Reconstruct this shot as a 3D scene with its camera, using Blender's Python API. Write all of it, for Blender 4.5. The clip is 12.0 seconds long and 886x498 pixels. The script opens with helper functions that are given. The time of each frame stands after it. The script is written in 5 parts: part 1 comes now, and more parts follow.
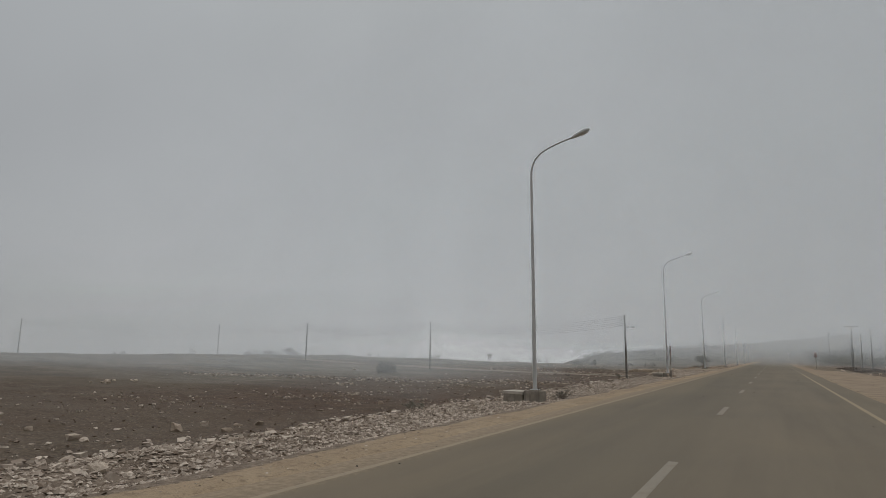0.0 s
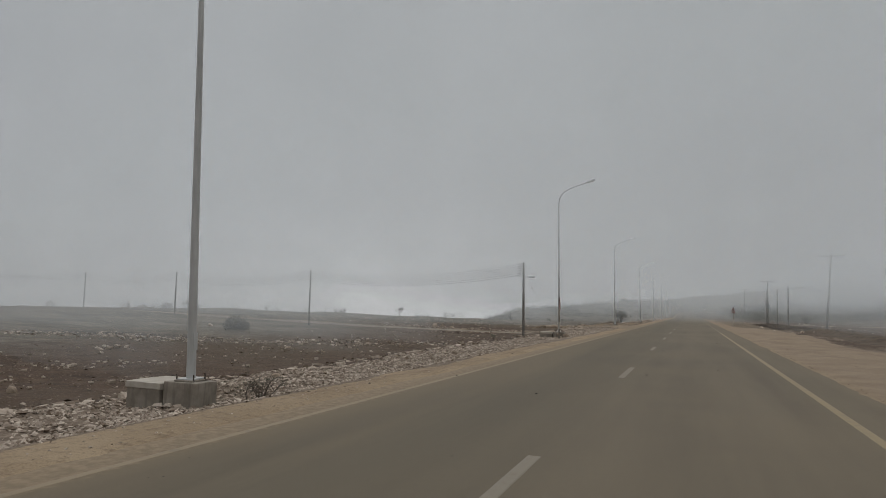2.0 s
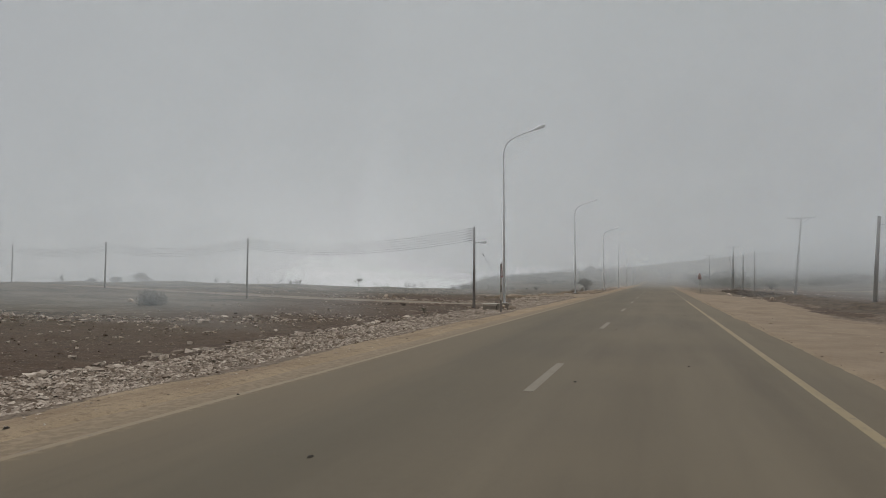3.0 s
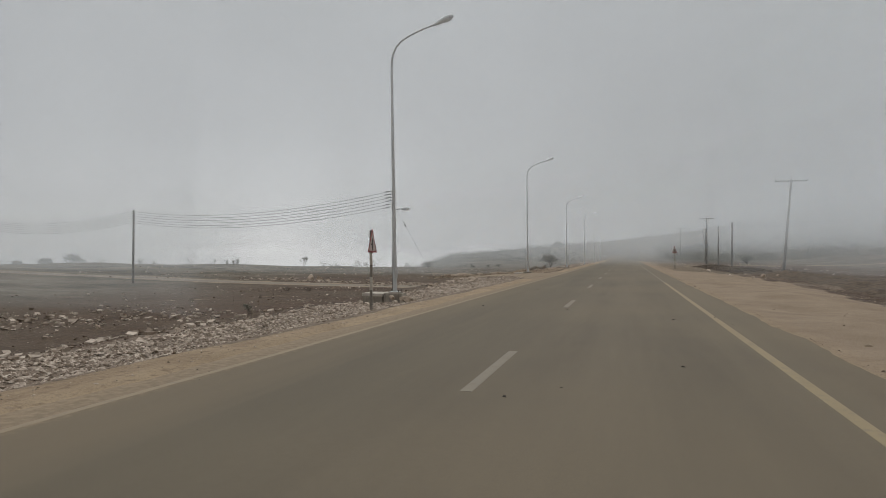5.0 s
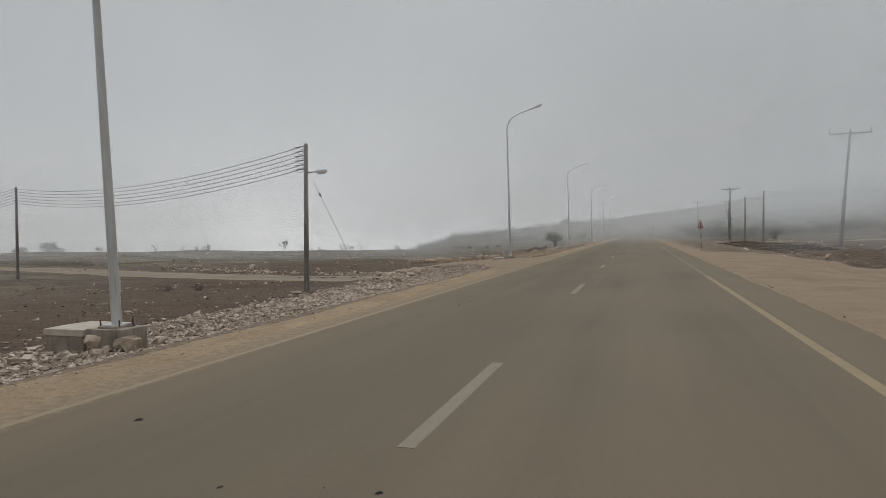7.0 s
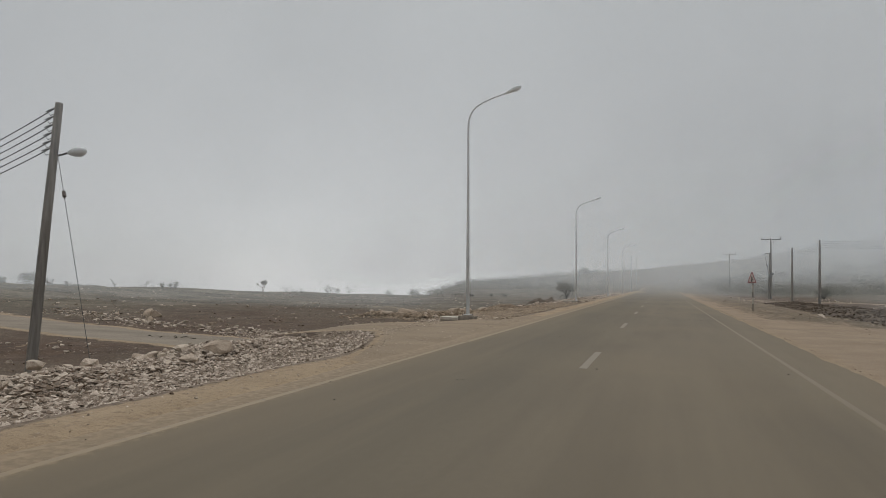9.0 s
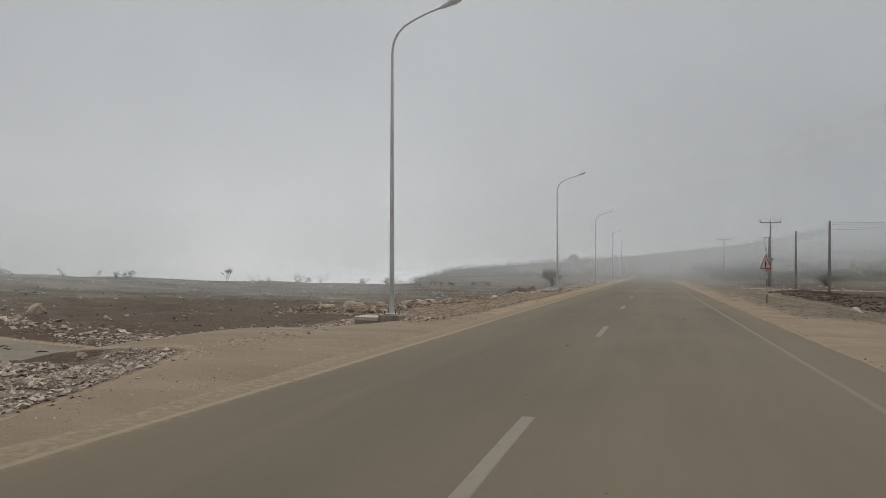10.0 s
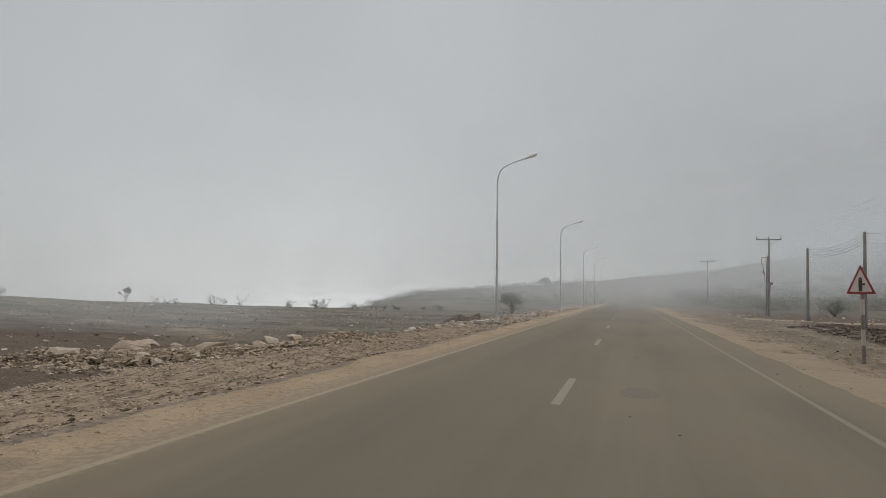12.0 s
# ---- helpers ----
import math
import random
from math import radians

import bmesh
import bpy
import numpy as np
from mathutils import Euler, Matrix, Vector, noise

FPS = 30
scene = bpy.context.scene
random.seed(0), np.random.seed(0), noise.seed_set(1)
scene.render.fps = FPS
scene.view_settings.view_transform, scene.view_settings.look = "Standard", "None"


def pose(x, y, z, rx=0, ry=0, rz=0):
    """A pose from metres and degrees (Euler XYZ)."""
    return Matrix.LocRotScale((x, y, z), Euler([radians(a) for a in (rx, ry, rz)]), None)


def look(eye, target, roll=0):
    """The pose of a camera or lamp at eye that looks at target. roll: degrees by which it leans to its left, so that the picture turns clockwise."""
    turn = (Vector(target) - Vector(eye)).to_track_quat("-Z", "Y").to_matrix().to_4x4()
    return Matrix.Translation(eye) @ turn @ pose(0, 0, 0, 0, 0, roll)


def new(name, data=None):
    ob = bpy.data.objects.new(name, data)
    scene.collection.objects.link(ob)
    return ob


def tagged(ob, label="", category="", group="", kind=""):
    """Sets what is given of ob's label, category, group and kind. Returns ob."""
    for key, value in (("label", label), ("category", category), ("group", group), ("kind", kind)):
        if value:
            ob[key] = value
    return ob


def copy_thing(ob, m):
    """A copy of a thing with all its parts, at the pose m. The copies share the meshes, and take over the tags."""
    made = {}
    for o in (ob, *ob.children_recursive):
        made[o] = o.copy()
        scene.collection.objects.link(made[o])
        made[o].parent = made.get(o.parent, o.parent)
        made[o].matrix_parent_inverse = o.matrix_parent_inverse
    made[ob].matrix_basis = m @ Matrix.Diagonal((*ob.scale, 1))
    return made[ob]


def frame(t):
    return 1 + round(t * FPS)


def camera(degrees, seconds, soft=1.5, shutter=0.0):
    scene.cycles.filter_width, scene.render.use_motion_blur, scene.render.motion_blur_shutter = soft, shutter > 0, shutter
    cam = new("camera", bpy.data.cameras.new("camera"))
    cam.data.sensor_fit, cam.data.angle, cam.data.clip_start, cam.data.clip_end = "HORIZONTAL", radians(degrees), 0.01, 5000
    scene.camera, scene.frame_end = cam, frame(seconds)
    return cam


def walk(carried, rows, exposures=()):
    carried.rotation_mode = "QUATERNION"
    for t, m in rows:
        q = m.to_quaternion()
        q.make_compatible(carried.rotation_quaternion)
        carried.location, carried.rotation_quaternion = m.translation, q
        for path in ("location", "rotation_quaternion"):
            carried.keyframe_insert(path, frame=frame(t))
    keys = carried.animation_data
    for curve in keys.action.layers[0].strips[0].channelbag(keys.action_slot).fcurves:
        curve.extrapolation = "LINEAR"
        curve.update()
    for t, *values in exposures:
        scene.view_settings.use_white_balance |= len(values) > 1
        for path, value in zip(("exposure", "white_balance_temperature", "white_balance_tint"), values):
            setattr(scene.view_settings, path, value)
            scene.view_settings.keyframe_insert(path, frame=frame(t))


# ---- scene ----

# ---------------------------------------------------------------- camera
cam = camera(70.0, 12.0, soft=0.85)

# seconds, x, y, z, yaw, pitch, roll
PATH = [
    (0, 1.30, -1.41, 1.546, 27.46, 9.32, 0.90),
    (0.5, 1.33, 2.49, 1.560, 25.09, 8.81, 0.55),
    (1, 1.37, 6.40, 1.566, 22.49, 7.42, 1.31),
    (1.5, 1.42, 10.24, 1.549, 22.07, 6.37, 1.95),
    (2, 1.47, 13.93, 1.559, 21.49, 5.37, 1.17),
    (2.5, 1.53, 17.44, 1.552, 20.63, 4.37, 1.19),
    (3, 1.59, 20.88, 1.551, 18.75, 2.70, 0.42),
    (3.2, 1.60, 22.24, 1.549, 17.95, 2.25, 0.32),
    (5, 1.63, 34.65, 1.525, 16.20, 0.67, -0.25),
    (5.5, 1.60, 38.18, 1.511, 16.19, -0.08, -0.87),
    (6, 1.58, 41.77, 1.533, 16.47, -0.66, -0.72),
    (6.5, 1.55, 45.47, 1.516, 16.96, -1.35, -1.71),
    (8.5, 1.36, 61.21, 1.551, 18.90, 2.08, 0.85),
    (9, 1.29, 65.35, 1.574, 19.13, 3.03, 0.78),
    (9.5, 1.22, 69.55, 1.556, 18.87, 2.38, 1.04),
    (10, 1.15, 73.75, 1.562, 18.38, 1.96, 0.50),
    (10.5, 1.08, 78.15, 1.554, 18.21, 1.44, -0.06),
    (11, 1.00, 82.66, 1.566, 18.13, 1.19, 0.12),
    (11.5, 0.93, 87.21, 1.602, 17.27, 3.71, 1.52),
    (12, 0.91, 91.88, 1.587, 16.38, 4.04, 1.19),
]
# seconds, stops, kelvin, tint
EXPOSURES = [(0, -0.14, 6420, 10), (1.5, -0.13, 6420, 10), (2.4, -0.12, 6420, 10), (3.0, 0.02, 6450, 10), (5.5, 0.09, 6470, 10), (9, 0.12, 6470, 10), (12, 0.17, 6470, 10)]
scene.cycles.transparent_max_bounces = 64      # thin fog sheets lie behind one another
walk(cam, [(t, pose(x, y, z, 90 + pitch, 0, yaw) @ pose(0, 0, 0, 0, 0, roll)) for t, x, y, z, yaw, pitch, roll in PATH], EXPOSURES)

# ---------------------------------------------------------------- sky and sun
SUN_AZ, SUN_EL = radians(-34), radians(48)   # clockwise from +y


def build_world():
    world = bpy.data.worlds.new("fog_sky")
    scene.world = world
    world.use_nodes = True
    nt = world.node_tree
    nt.nodes.clear()
    n, lk = nt.nodes.new, nt.links.new
    out, bg = n("ShaderNodeOutputWorld"), n("ShaderNodeBackground")
    bg.inputs["Strength"].default_value = 1.0
    sky = n("ShaderNodeTexSky")
    sky.sky_type, sky.sun_disc = "NISHITA", False
    sky.sun_elevation, sky.sun_rotation = SUN_EL, SUN_AZ
    dim = n("ShaderNodeVectorMath")
    dim.operation = "SCALE"
    dim.inputs["Scale"].default_value = 0.06
    lk(sky.outputs[0], dim.inputs[0])
    tc = n("ShaderNodeTexCoord")
    sep = n("ShaderNodeSeparateXYZ")
    lk(tc.outputs["Generated"], sep.inputs[0])
    ramp = n("ShaderNodeValToRGB")
    el = ramp.color_ramp.elements
    el[0].position, el[0].color = 0.0, (0.43, 0.435, 0.437, 1)
    el[1].position, el[1].color = 1.0, (1.15, 1.16, 1.17, 1)
    for p, c in ((0.10, (0.435, 0.44, 0.442, 1)), (0.30, (0.425, 0.435, 0.438, 1)), (0.52, (0.425, 0.442, 0.445, 1)), (0.78, (0.80, 0.81, 0.82, 1))):
        e = el.new(p)
        e.color = c
    lk(sep.outputs["Z"], ramp.inputs[0])

    tall = n("ShaderNodeVectorMath")
    tall.operation = "MULTIPLY"
    tall.inputs[1].default_value = (1, 1, 2.4)
    lk(tc.outputs["Generated"], tall.inputs[0])
    flat = n("ShaderNodeVectorMath")
    flat.operation = "NORMALIZE"
    lk(tall.outputs[0], flat.inputs[0])

    def lobe(az, elev, power, gain):
        d = (math.sin(radians(az)) * math.cos(radians(elev)), math.cos(radians(az)) * math.cos(radians(elev)), math.sin(radians(elev)))
        dot = n("ShaderNodeVectorMath")
        dot.operation = "DOT_PRODUCT"
        dot.inputs[1].default_value = d
        lk(flat.outputs[0], dot.inputs[0])
        mx = n("ShaderNodeMath")
        mx.operation = "MAXIMUM"
        mx.inputs[1].default_value = 0
        lk(dot.outputs["Value"], mx.inputs[0])
        pw = n("ShaderNodeMath")
        pw.operation = "POWER"
        pw.inputs[1].default_value = power
        lk(mx.outputs[0], pw.inputs[0])
        ml = n("ShaderNodeMath")
        ml.operation = "MULTIPLY"
        ml.inputs[1].default_value = gain
        lk(pw.outputs[0], ml.inputs[0])
        return ml.outputs[0]

    def add(a, b):
        m = n("ShaderNodeMath")
        m.operation = "ADD"
        lk(a, m.inputs[0])
        lk(b, m.inputs[1])
        return m.outputs[0]

    cloud = n("ShaderNodeTexNoise")
    cloud.inputs["Scale"].default_value = 2.2
    cloud.inputs["Detail"].default_value = 3.0
    lk(tc.outputs["Generated"], cloud.inputs["Vector"])
    cm = n("ShaderNodeMapRange")
    cm.inputs["From Min"].default_value, cm.inputs["From Max"].default_value = 0.3, 0.7
    cm.inputs["To Min"].default_value, cm.inputs["To Max"].default_value = 0.93, 1.07
    lk(cloud.outputs["Fac"], cm.inputs["Value"])
    total = add(add(add(cm.outputs[0], lobe(-24, 0, 28, 0.42)), add(lobe(-36, 10, 7, 0.22), lobe(40, 4, 7, -0.58))), lobe(-88, 4, 5, -0.34))
    sc = n("ShaderNodeVectorMath")
    sc.operation = "SCALE"
    lk(ramp.outputs[0], sc.inputs[0])
    lk(total, sc.inputs["Scale"])
    mix = n("ShaderNodeMix")
    mix.data_type = "RGBA"
    mix.inputs[0].default_value = 0.93
    lk(dim.outputs[0], mix.inputs[6])
    lk(sc.outputs[0], mix.inputs[7])
    lk(mix.outputs[2], bg.inputs["Color"])
    lk(bg.outputs[0], out.inputs[0])


build_world()
sun = new("sun", bpy.data.lights.new("sun", "SUN"))
sun.data.energy, sun.data.angle, sun.data.color = 0.7, radians(35), (1.0, 0.97, 0.93)
sun.matrix_world = look((math.sin(SUN_AZ) * math.cos(SUN_EL) * 60, math.cos(SUN_AZ) * math.cos(SUN_EL) * 60, math.sin(SUN_EL) * 60), (0, 0, 0))


# ---------------------------------------------------------------- materials
class Nodes:
    """A small wrapper for node materials, in the object's own metres."""

    def __init__(self, name, rough=0.8, metal=0.0):
        self.m = bpy.data.materials.new(name)
        self.m.use_nodes = True
        self.t = self.m.node_tree
        self.b = self.t.nodes["Principled BSDF"]
        self.b.inputs["Roughness"].default_value = rough
        self.b.inputs["Metallic"].default_value = metal
        self.b.inputs["Specular IOR Level"].default_value = 0.3
        self.co = self.node("ShaderNodeTexCoord").outputs["Object"]

    def node(self, kind):
        return self.t.nodes.new(kind)

    def link(self, a, b):
        self.t.links.new(a, b)

    def noise(self, scale, detail=4.0, rough=0.55, stretch=None):
        x = self.node("ShaderNodeTexNoise")
        x.inputs["Scale"].default_value, x.inputs["Detail"].default_value, x.inputs["Roughness"].default_value = scale, detail, rough
        src = self.co
        if stretch:
            mp = self.node("ShaderNodeMapping")
            mp.inputs["Scale"].default_value = stretch
            self.link(src, mp.inputs[0])
            src = mp.outputs[0]
        self.link(src, x.inputs["Vector"])
        return x.outputs["Fac"]

    def span(self, v, a, b, lo=0.0, hi=1.0):
        x = self.node("ShaderNodeMapRange")
        x.inputs["From Min"].default_value, x.inputs["From Max"].default_value = a, b
        x.inputs["To Min"].default_value, x.inputs["To Max"].default_value = lo, hi
        self.link(v, x.inputs["Value"])
        return x.outputs[0]

    def math(self, op, a, b):
        x = self.node("ShaderNodeMath")
        x.operation = op
        for s, v in zip(x.inputs, (a, b)):
            if isinstance(v, (int, float)):
                s.default_value = v
            else:
                self.link(v, s)
        return x.outputs[0]

    def mix(self, f, a, b):
        x = self.node("ShaderNodeMix")
        x.data_type = "RGBA"
        for s, v in zip((x.inputs[0], x.inputs[6], x.inputs[7]), (f, a, b)):
            if isinstance(v, (int, float)):
                s.default_value = v
            elif isinstance(v, tuple):
                s.default_value = (*v, 1)
            else:
                self.link(v, s)
        return x.outputs[2]

    def attr(self, name):
        x = self.node("ShaderNodeAttribute")
        x.attribute_name = name
        return x.outputs["Fac"]

    def random(self):
        return self.node("ShaderNodeObjectInfo").outputs["Random"]

    def island(self):
        return self.node("ShaderNodeNewGeometry").outputs["Random Per Island"]

    def done(self, colour, height=None, strength=0.5, dist=0.02, rough=None):
        if isinstance(colour, tuple):
            self.b.inputs["Base Color"].default_value = (*colour, 1)
        else:
            self.link(colour, self.b.inputs["Base Color"])
        if height is not None:
            bp = self.node("ShaderNodeBump")
            bp.inputs["Strength"].default_value, bp.inputs["Distance"].default_value = strength, dist
            self.link(height, bp.inputs["Height"])
            self.link(bp.outputs[0], self.b.inputs["Normal"])
        if rough is not None:
            self.link(rough, self.b.inputs["Roughness"])
        return self.m


def mat_ground():
    k = Nodes("ground_soil", 0.95)
    big, mid, fine, grit = k.noise(0.05, 5), k.noise(0.6, 6, 0.6), k.noise(6, 6, 0.65), k.noise(35, 3, 0.7)
    clod = k.noise(1.7, 7, 0.72, (0.45, 1.0, 1.0))
    soil = k.mix(k.span(mid, 0.35, 0.65), (0.053, 0.031, 0.018), (0.090, 0.054, 0.033))
    soil = k.mix(k.span(clod, 0.52, 0.64, 0, 0.38), soil, (0.165, 0.117, 0.078))
    soil = k.mix(k.span(clod, 0.46, 0.36, 0, 0.8), soil, (0.030, 0.019, 0.012))
    soil = k.mix(k.span(big, 0.42, 0.62), soil, k.mix(k.span(fine, 0.4, 0.6), (0.066, 0.047, 0.031), (0.124, 0.092, 0.062)))
    sand = k.mix(k.span(mid, 0.35, 0.65), (0.280, 0.205, 0.127), (0.366, 0.277, 0.178))
    sand = k.mix(k.span(fine, 0.52, 0.68, 0, 0.7), sand, (0.151, 0.104, 0.066))
    crumb = k.noise(16, 6, 0.78)
    sand = k.mix(k.span(crumb, 0.56, 0.65, 0, 0.42), sand, (0.120, 0.082, 0.051))
    sand = k.mix(k.span(crumb, 0.45, 0.37, 0, 0.5), sand, (0.374, 0.281, 0.188))
    trail = k.noise(1.1, 6, 0.7, (1.6, 0.14, 1.0))
    sand = k.mix(k.span(trail, 0.54, 0.64, 0, 0.32), sand, (0.161, 0.102, 0.065))
    sand = k.mix(k.span(trail, 0.44, 0.34, 0, 0.3), sand, (0.354, 0.268, 0.179))
    stone = k.mix(k.span(fine, 0.35, 0.65), (0.105, 0.075, 0.052), (0.275, 0.214, 0.160))
    stone = k.mix(k.span(grit, 0.5, 0.7, 0, 0.7), stone, (0.104, 0.079, 0.058))
    scrub = k.mix(k.span(k.noise(0.10, 7, 0.72, (0.6, 1.5, 1.0)), 0.38, 0.62), (0.045, 0.040, 0.028), (0.175, 0.152, 0.112))
    scrub = k.mix(k.span(clod, 0.53, 0.63, 0, 0.55), scrub, (0.208, 0.169, 0.122))
    tuft = k.noise(0.55, 8, 0.78, (0.5, 1.3, 1.0))
    scrub = k.mix(k.span(tuft, 0.50, 0.60, 0, 0.5), scrub, (0.052, 0.048, 0.033))
    scrub = k.mix(k.span(tuft, 0.45, 0.36, 0, 0.6), scrub, (0.240, 0.200, 0.150))
    edge = k.span(k.math("ADD", k.math("MULTIPLY", mid, 0.5), k.math("MULTIPLY", fine, 0.5)), 0.3, 0.7, -0.35, 0.35)

    def mask(name):
        return k.span(k.math("ADD", k.attr(name), edge), 0.42, 0.58)

    col = k.mix(k.span(k.math("ADD", k.attr("scrubby"), edge), 0.15, 0.85), soil, scrub)
    col = k.mix(mask("stony"), col, stone)
    pos = k.node("ShaderNodeSeparateXYZ")
    k.link(k.co, pos.inputs[0])
    pink = k.mix(k.span(mid, 0.35, 0.65), (0.226, 0.170, 0.117), (0.298, 0.228, 0.161))
    sand = k.mix(k.span(pos.outputs[0], 4.0, 5.2, 0, 0.85), sand, pink)
    col = k.mix(mask("sandy"), col, sand)
    streak = k.noise(5.5, 7, 0.75, (1.0, 0.22, 1.0))
    lay = k.mix(k.span(streak, 0.40, 0.54), (0.096, 0.064, 0.040), (0.312, 0.234, 0.158))
    lay = k.mix(k.span(fine, 0.52, 0.68, 0, 0.55), lay, (0.322, 0.258, 0.194))
    dirt = k.math("MULTIPLY", k.span(pos.outputs[0], 5.4, 7.5), k.span(k.noise(0.55, 6, 0.7, (1.0, 0.5, 1.0)), 0.38, 0.52, 0.15, 0.9))
    lay = k.mix(dirt, lay, k.mix(k.span(fine, 0.4, 0.6), (0.084, 0.066, 0.044), (0.165, 0.131, 0.090)))
    col = k.mix(mask("layered"), col, lay)
    ruts = k.noise(0.7, 5, 0.6, (0.35, 1.0, 1.0))
    lane = k.mix(k.span(ruts, 0.35, 0.65), (0.222, 0.168, 0.112), (0.285, 0.220, 0.150))
    lane = k.mix(k.span(pos.outputs[0], -9.0, -16.0), lane, k.mix(k.span(ruts, 0.35, 0.65), (0.190, 0.158, 0.120), (0.258, 0.218, 0.170)))
    col = k.mix(mask("dusty"), col, lane)
    col = k.mix(k.span(grit, 0.52, 0.72, 0, 0.4), col, (0.052, 0.036, 0.025))
    for scale, cut, tone in ((9.0, 0.80, (0.250, 0.202, 0.155)), (26.0, 0.72, (0.218, 0.172, 0.127))):
        cell = k.node("ShaderNodeTexVoronoi")
        cell.inputs["Scale"].default_value = scale
        k.link(k.co, cell.inputs["Vector"])
        sep = k.node("ShaderNodeSeparateColor")
        k.link(cell.outputs["Color"], sep.inputs[0])
        near = k.span(cell.outputs["Distance"], 0.34, 0.24)
        pick = k.math("MULTIPLY", near, k.math("GREATER_THAN", sep.outputs[0], cut))
        calm = k.span(k.math("MAXIMUM", k.attr("sandy"), k.attr("dusty")), 0.0, 1.0, 0.8, 0.28)
        col = k.mix(k.math("MULTIPLY", pick, calm), col, tone)
    wild = k.span(k.attr("sandy"), 0.2, 0.9, 1.0, 0.0)
    col = k.mix(k.math("MULTIPLY", wild, k.span(crumb, 0.54, 0.64, 0, 0.5)), col, (0.042, 0.027, 0.017))
    col = k.mix(k.math("MULTIPLY", wild, k.span(crumb, 0.44, 0.34, 0, 0.32)), col, (0.281, 0.209, 0.141))
    h = k.math("ADD", k.math("MULTIPLY", fine, 0.6), k.math("MULTIPLY", grit, 0.4))
    return k.done(col, h, 0.9, 0.06)


def mat_asphalt():
    k = Nodes("dusty_asphalt", 0.85)
    big, lane, fine, grit = k.noise(0.12, 4), k.noise(0.9, 5, 0.6, (1.0, 0.06, 1.0)), k.noise(9, 5), k.noise(130, 2, 0.7)
    col = k.mix(k.span(lane, 0.35, 0.65), (0.118, 0.096, 0.065), (0.160, 0.131, 0.089))
    col = k.mix(k.span(big, 0.4, 0.65, 0, 0.6), col, (0.180, 0.143, 0.092))
    col = k.mix(k.span(grit, 0.45, 0.7, 0, 0.5), col, (0.085, 0.074, 0.061))
    x = k.node("ShaderNodeSeparateXYZ")
    k.link(k.co, x.inputs[0])
    col = k.mix(k.span(k.math("ADD", x.outputs[0], k.span(fine, 0.3, 0.7, -0.3, 0.3)), 0.6, -1.4, 0, 0.5), col, (0.097, 0.081, 0.053))
    off = k.math("MULTIPLY", x.outputs[0], -1.0)
    drift = k.span(k.math("ADD", off, k.span(lane, 0.3, 0.7, -0.9, 0.9)), 1.8, 3.7, 0, 0.42)
    col = k.mix(drift, col, (0.190, 0.142, 0.088))
    dust = k.span(k.math("ADD", off, k.span(fine, 0.3, 0.7, -0.10, 0.10)), 3.5, 3.74, 0, 0.95)
    col = k.mix(dust, col, k.mix(k.span(fine, 0.4, 0.6), (0.190, 0.141, 0.089), (0.240, 0.180, 0.115)))
    col = k.mix(k.span(k.math("ADD", off, k.span(fine, 0.3, 0.7, -0.12, 0.12)), 3.85, 4.15, 0, 0.95), col, k.mix(k.span(fine, 0.4, 0.6), (0.210, 0.156, 0.098), (0.268, 0.202, 0.130)))
    thin = k.span(k.math("ADD", x.outputs[0], k.span(fine, 0.3, 0.7, -0.5, 0.5)), 3.2, 5.0, 0, 0.2)
    col = k.mix(thin, col, (0.215, 0.163, 0.105))
    return k.done(col, k.math("ADD", grit, k.math("MULTIPLY", fine, 0.5)), 0.25, 0.008)


def mat_paint(name, base):
    k = Nodes(name, 0.7)
    wear = k.noise(5, 6, 0.7)
    col = k.mix(k.noise(1.2, 3), tuple(c * 0.85 for c in base), base)
    return k.done(k.mix(k.span(wear, 0.52, 0.66, 0, 0.75), col, (0.182, 0.147, 0.103)), k.noise(120, 2), 0.2, 0.004)


def mat_rock():
    k = Nodes("limestone", 0.92)
    a, b = k.noise(5, 6, 0.65), k.noise(28, 4, 0.7)
    col = k.mix(k.random(), (0.35, 0.275, 0.205), (0.58, 0.485, 0.39))
    col = k.mix(k.span(a, 0.48, 0.64, 0, 0.55), col, (0.190, 0.138, 0.096))
    col = k.mix(k.span(b, 0.55, 0.68, 0, 0.6), col, (0.113, 0.082, 0.057))
    return k.done(col, k.math("ADD", a, k.math("MULTIPLY", b, 0.5)), 0.8, 0.03)


def mat_gravel():
    k = Nodes("limestone_gravel", 0.95)
    a = k.noise(20, 4, 0.7)
    col = k.mix(k.island(), (0.165, 0.120, 0.086), (0.64, 0.545, 0.450))
    return k.done(k.mix(k.span(a, 0.4, 0.7, 0, 0.5), col, (0.206, 0.158, 0.114)), a, 0.5, 0.01)


def mat_rubble():
    k = Nodes("sandy_rubble", 0.95)
    a = k.noise(20, 4, 0.7)
    col = k.mix(k.island(), (0.185, 0.138, 0.096), (0.48, 0.385, 0.285))
    return k.done(k.mix(k.span(a, 0.4, 0.7, 0, 0.5), col, (0.227, 0.167, 0.114)), a, 0.5, 0.01)


def mat_concrete():
    k = Nodes("weathered_concrete", 0.9)
    a, b, s = k.noise(3, 6, 0.6), k.noise(40, 4), k.noise(9, 4, 0.6, (1, 1, 0.12))
    col = k.mix(k.span(a, 0.35, 0.65), (0.215, 0.184, 0.148), (0.325, 0.288, 0.240))
    col = k.mix(k.span(s, 0.52, 0.68, 0, 0.4), col, (0.105, 0.088, 0.070))
    return k.done(col, k.math("ADD", a, b), 0.4, 0.01)


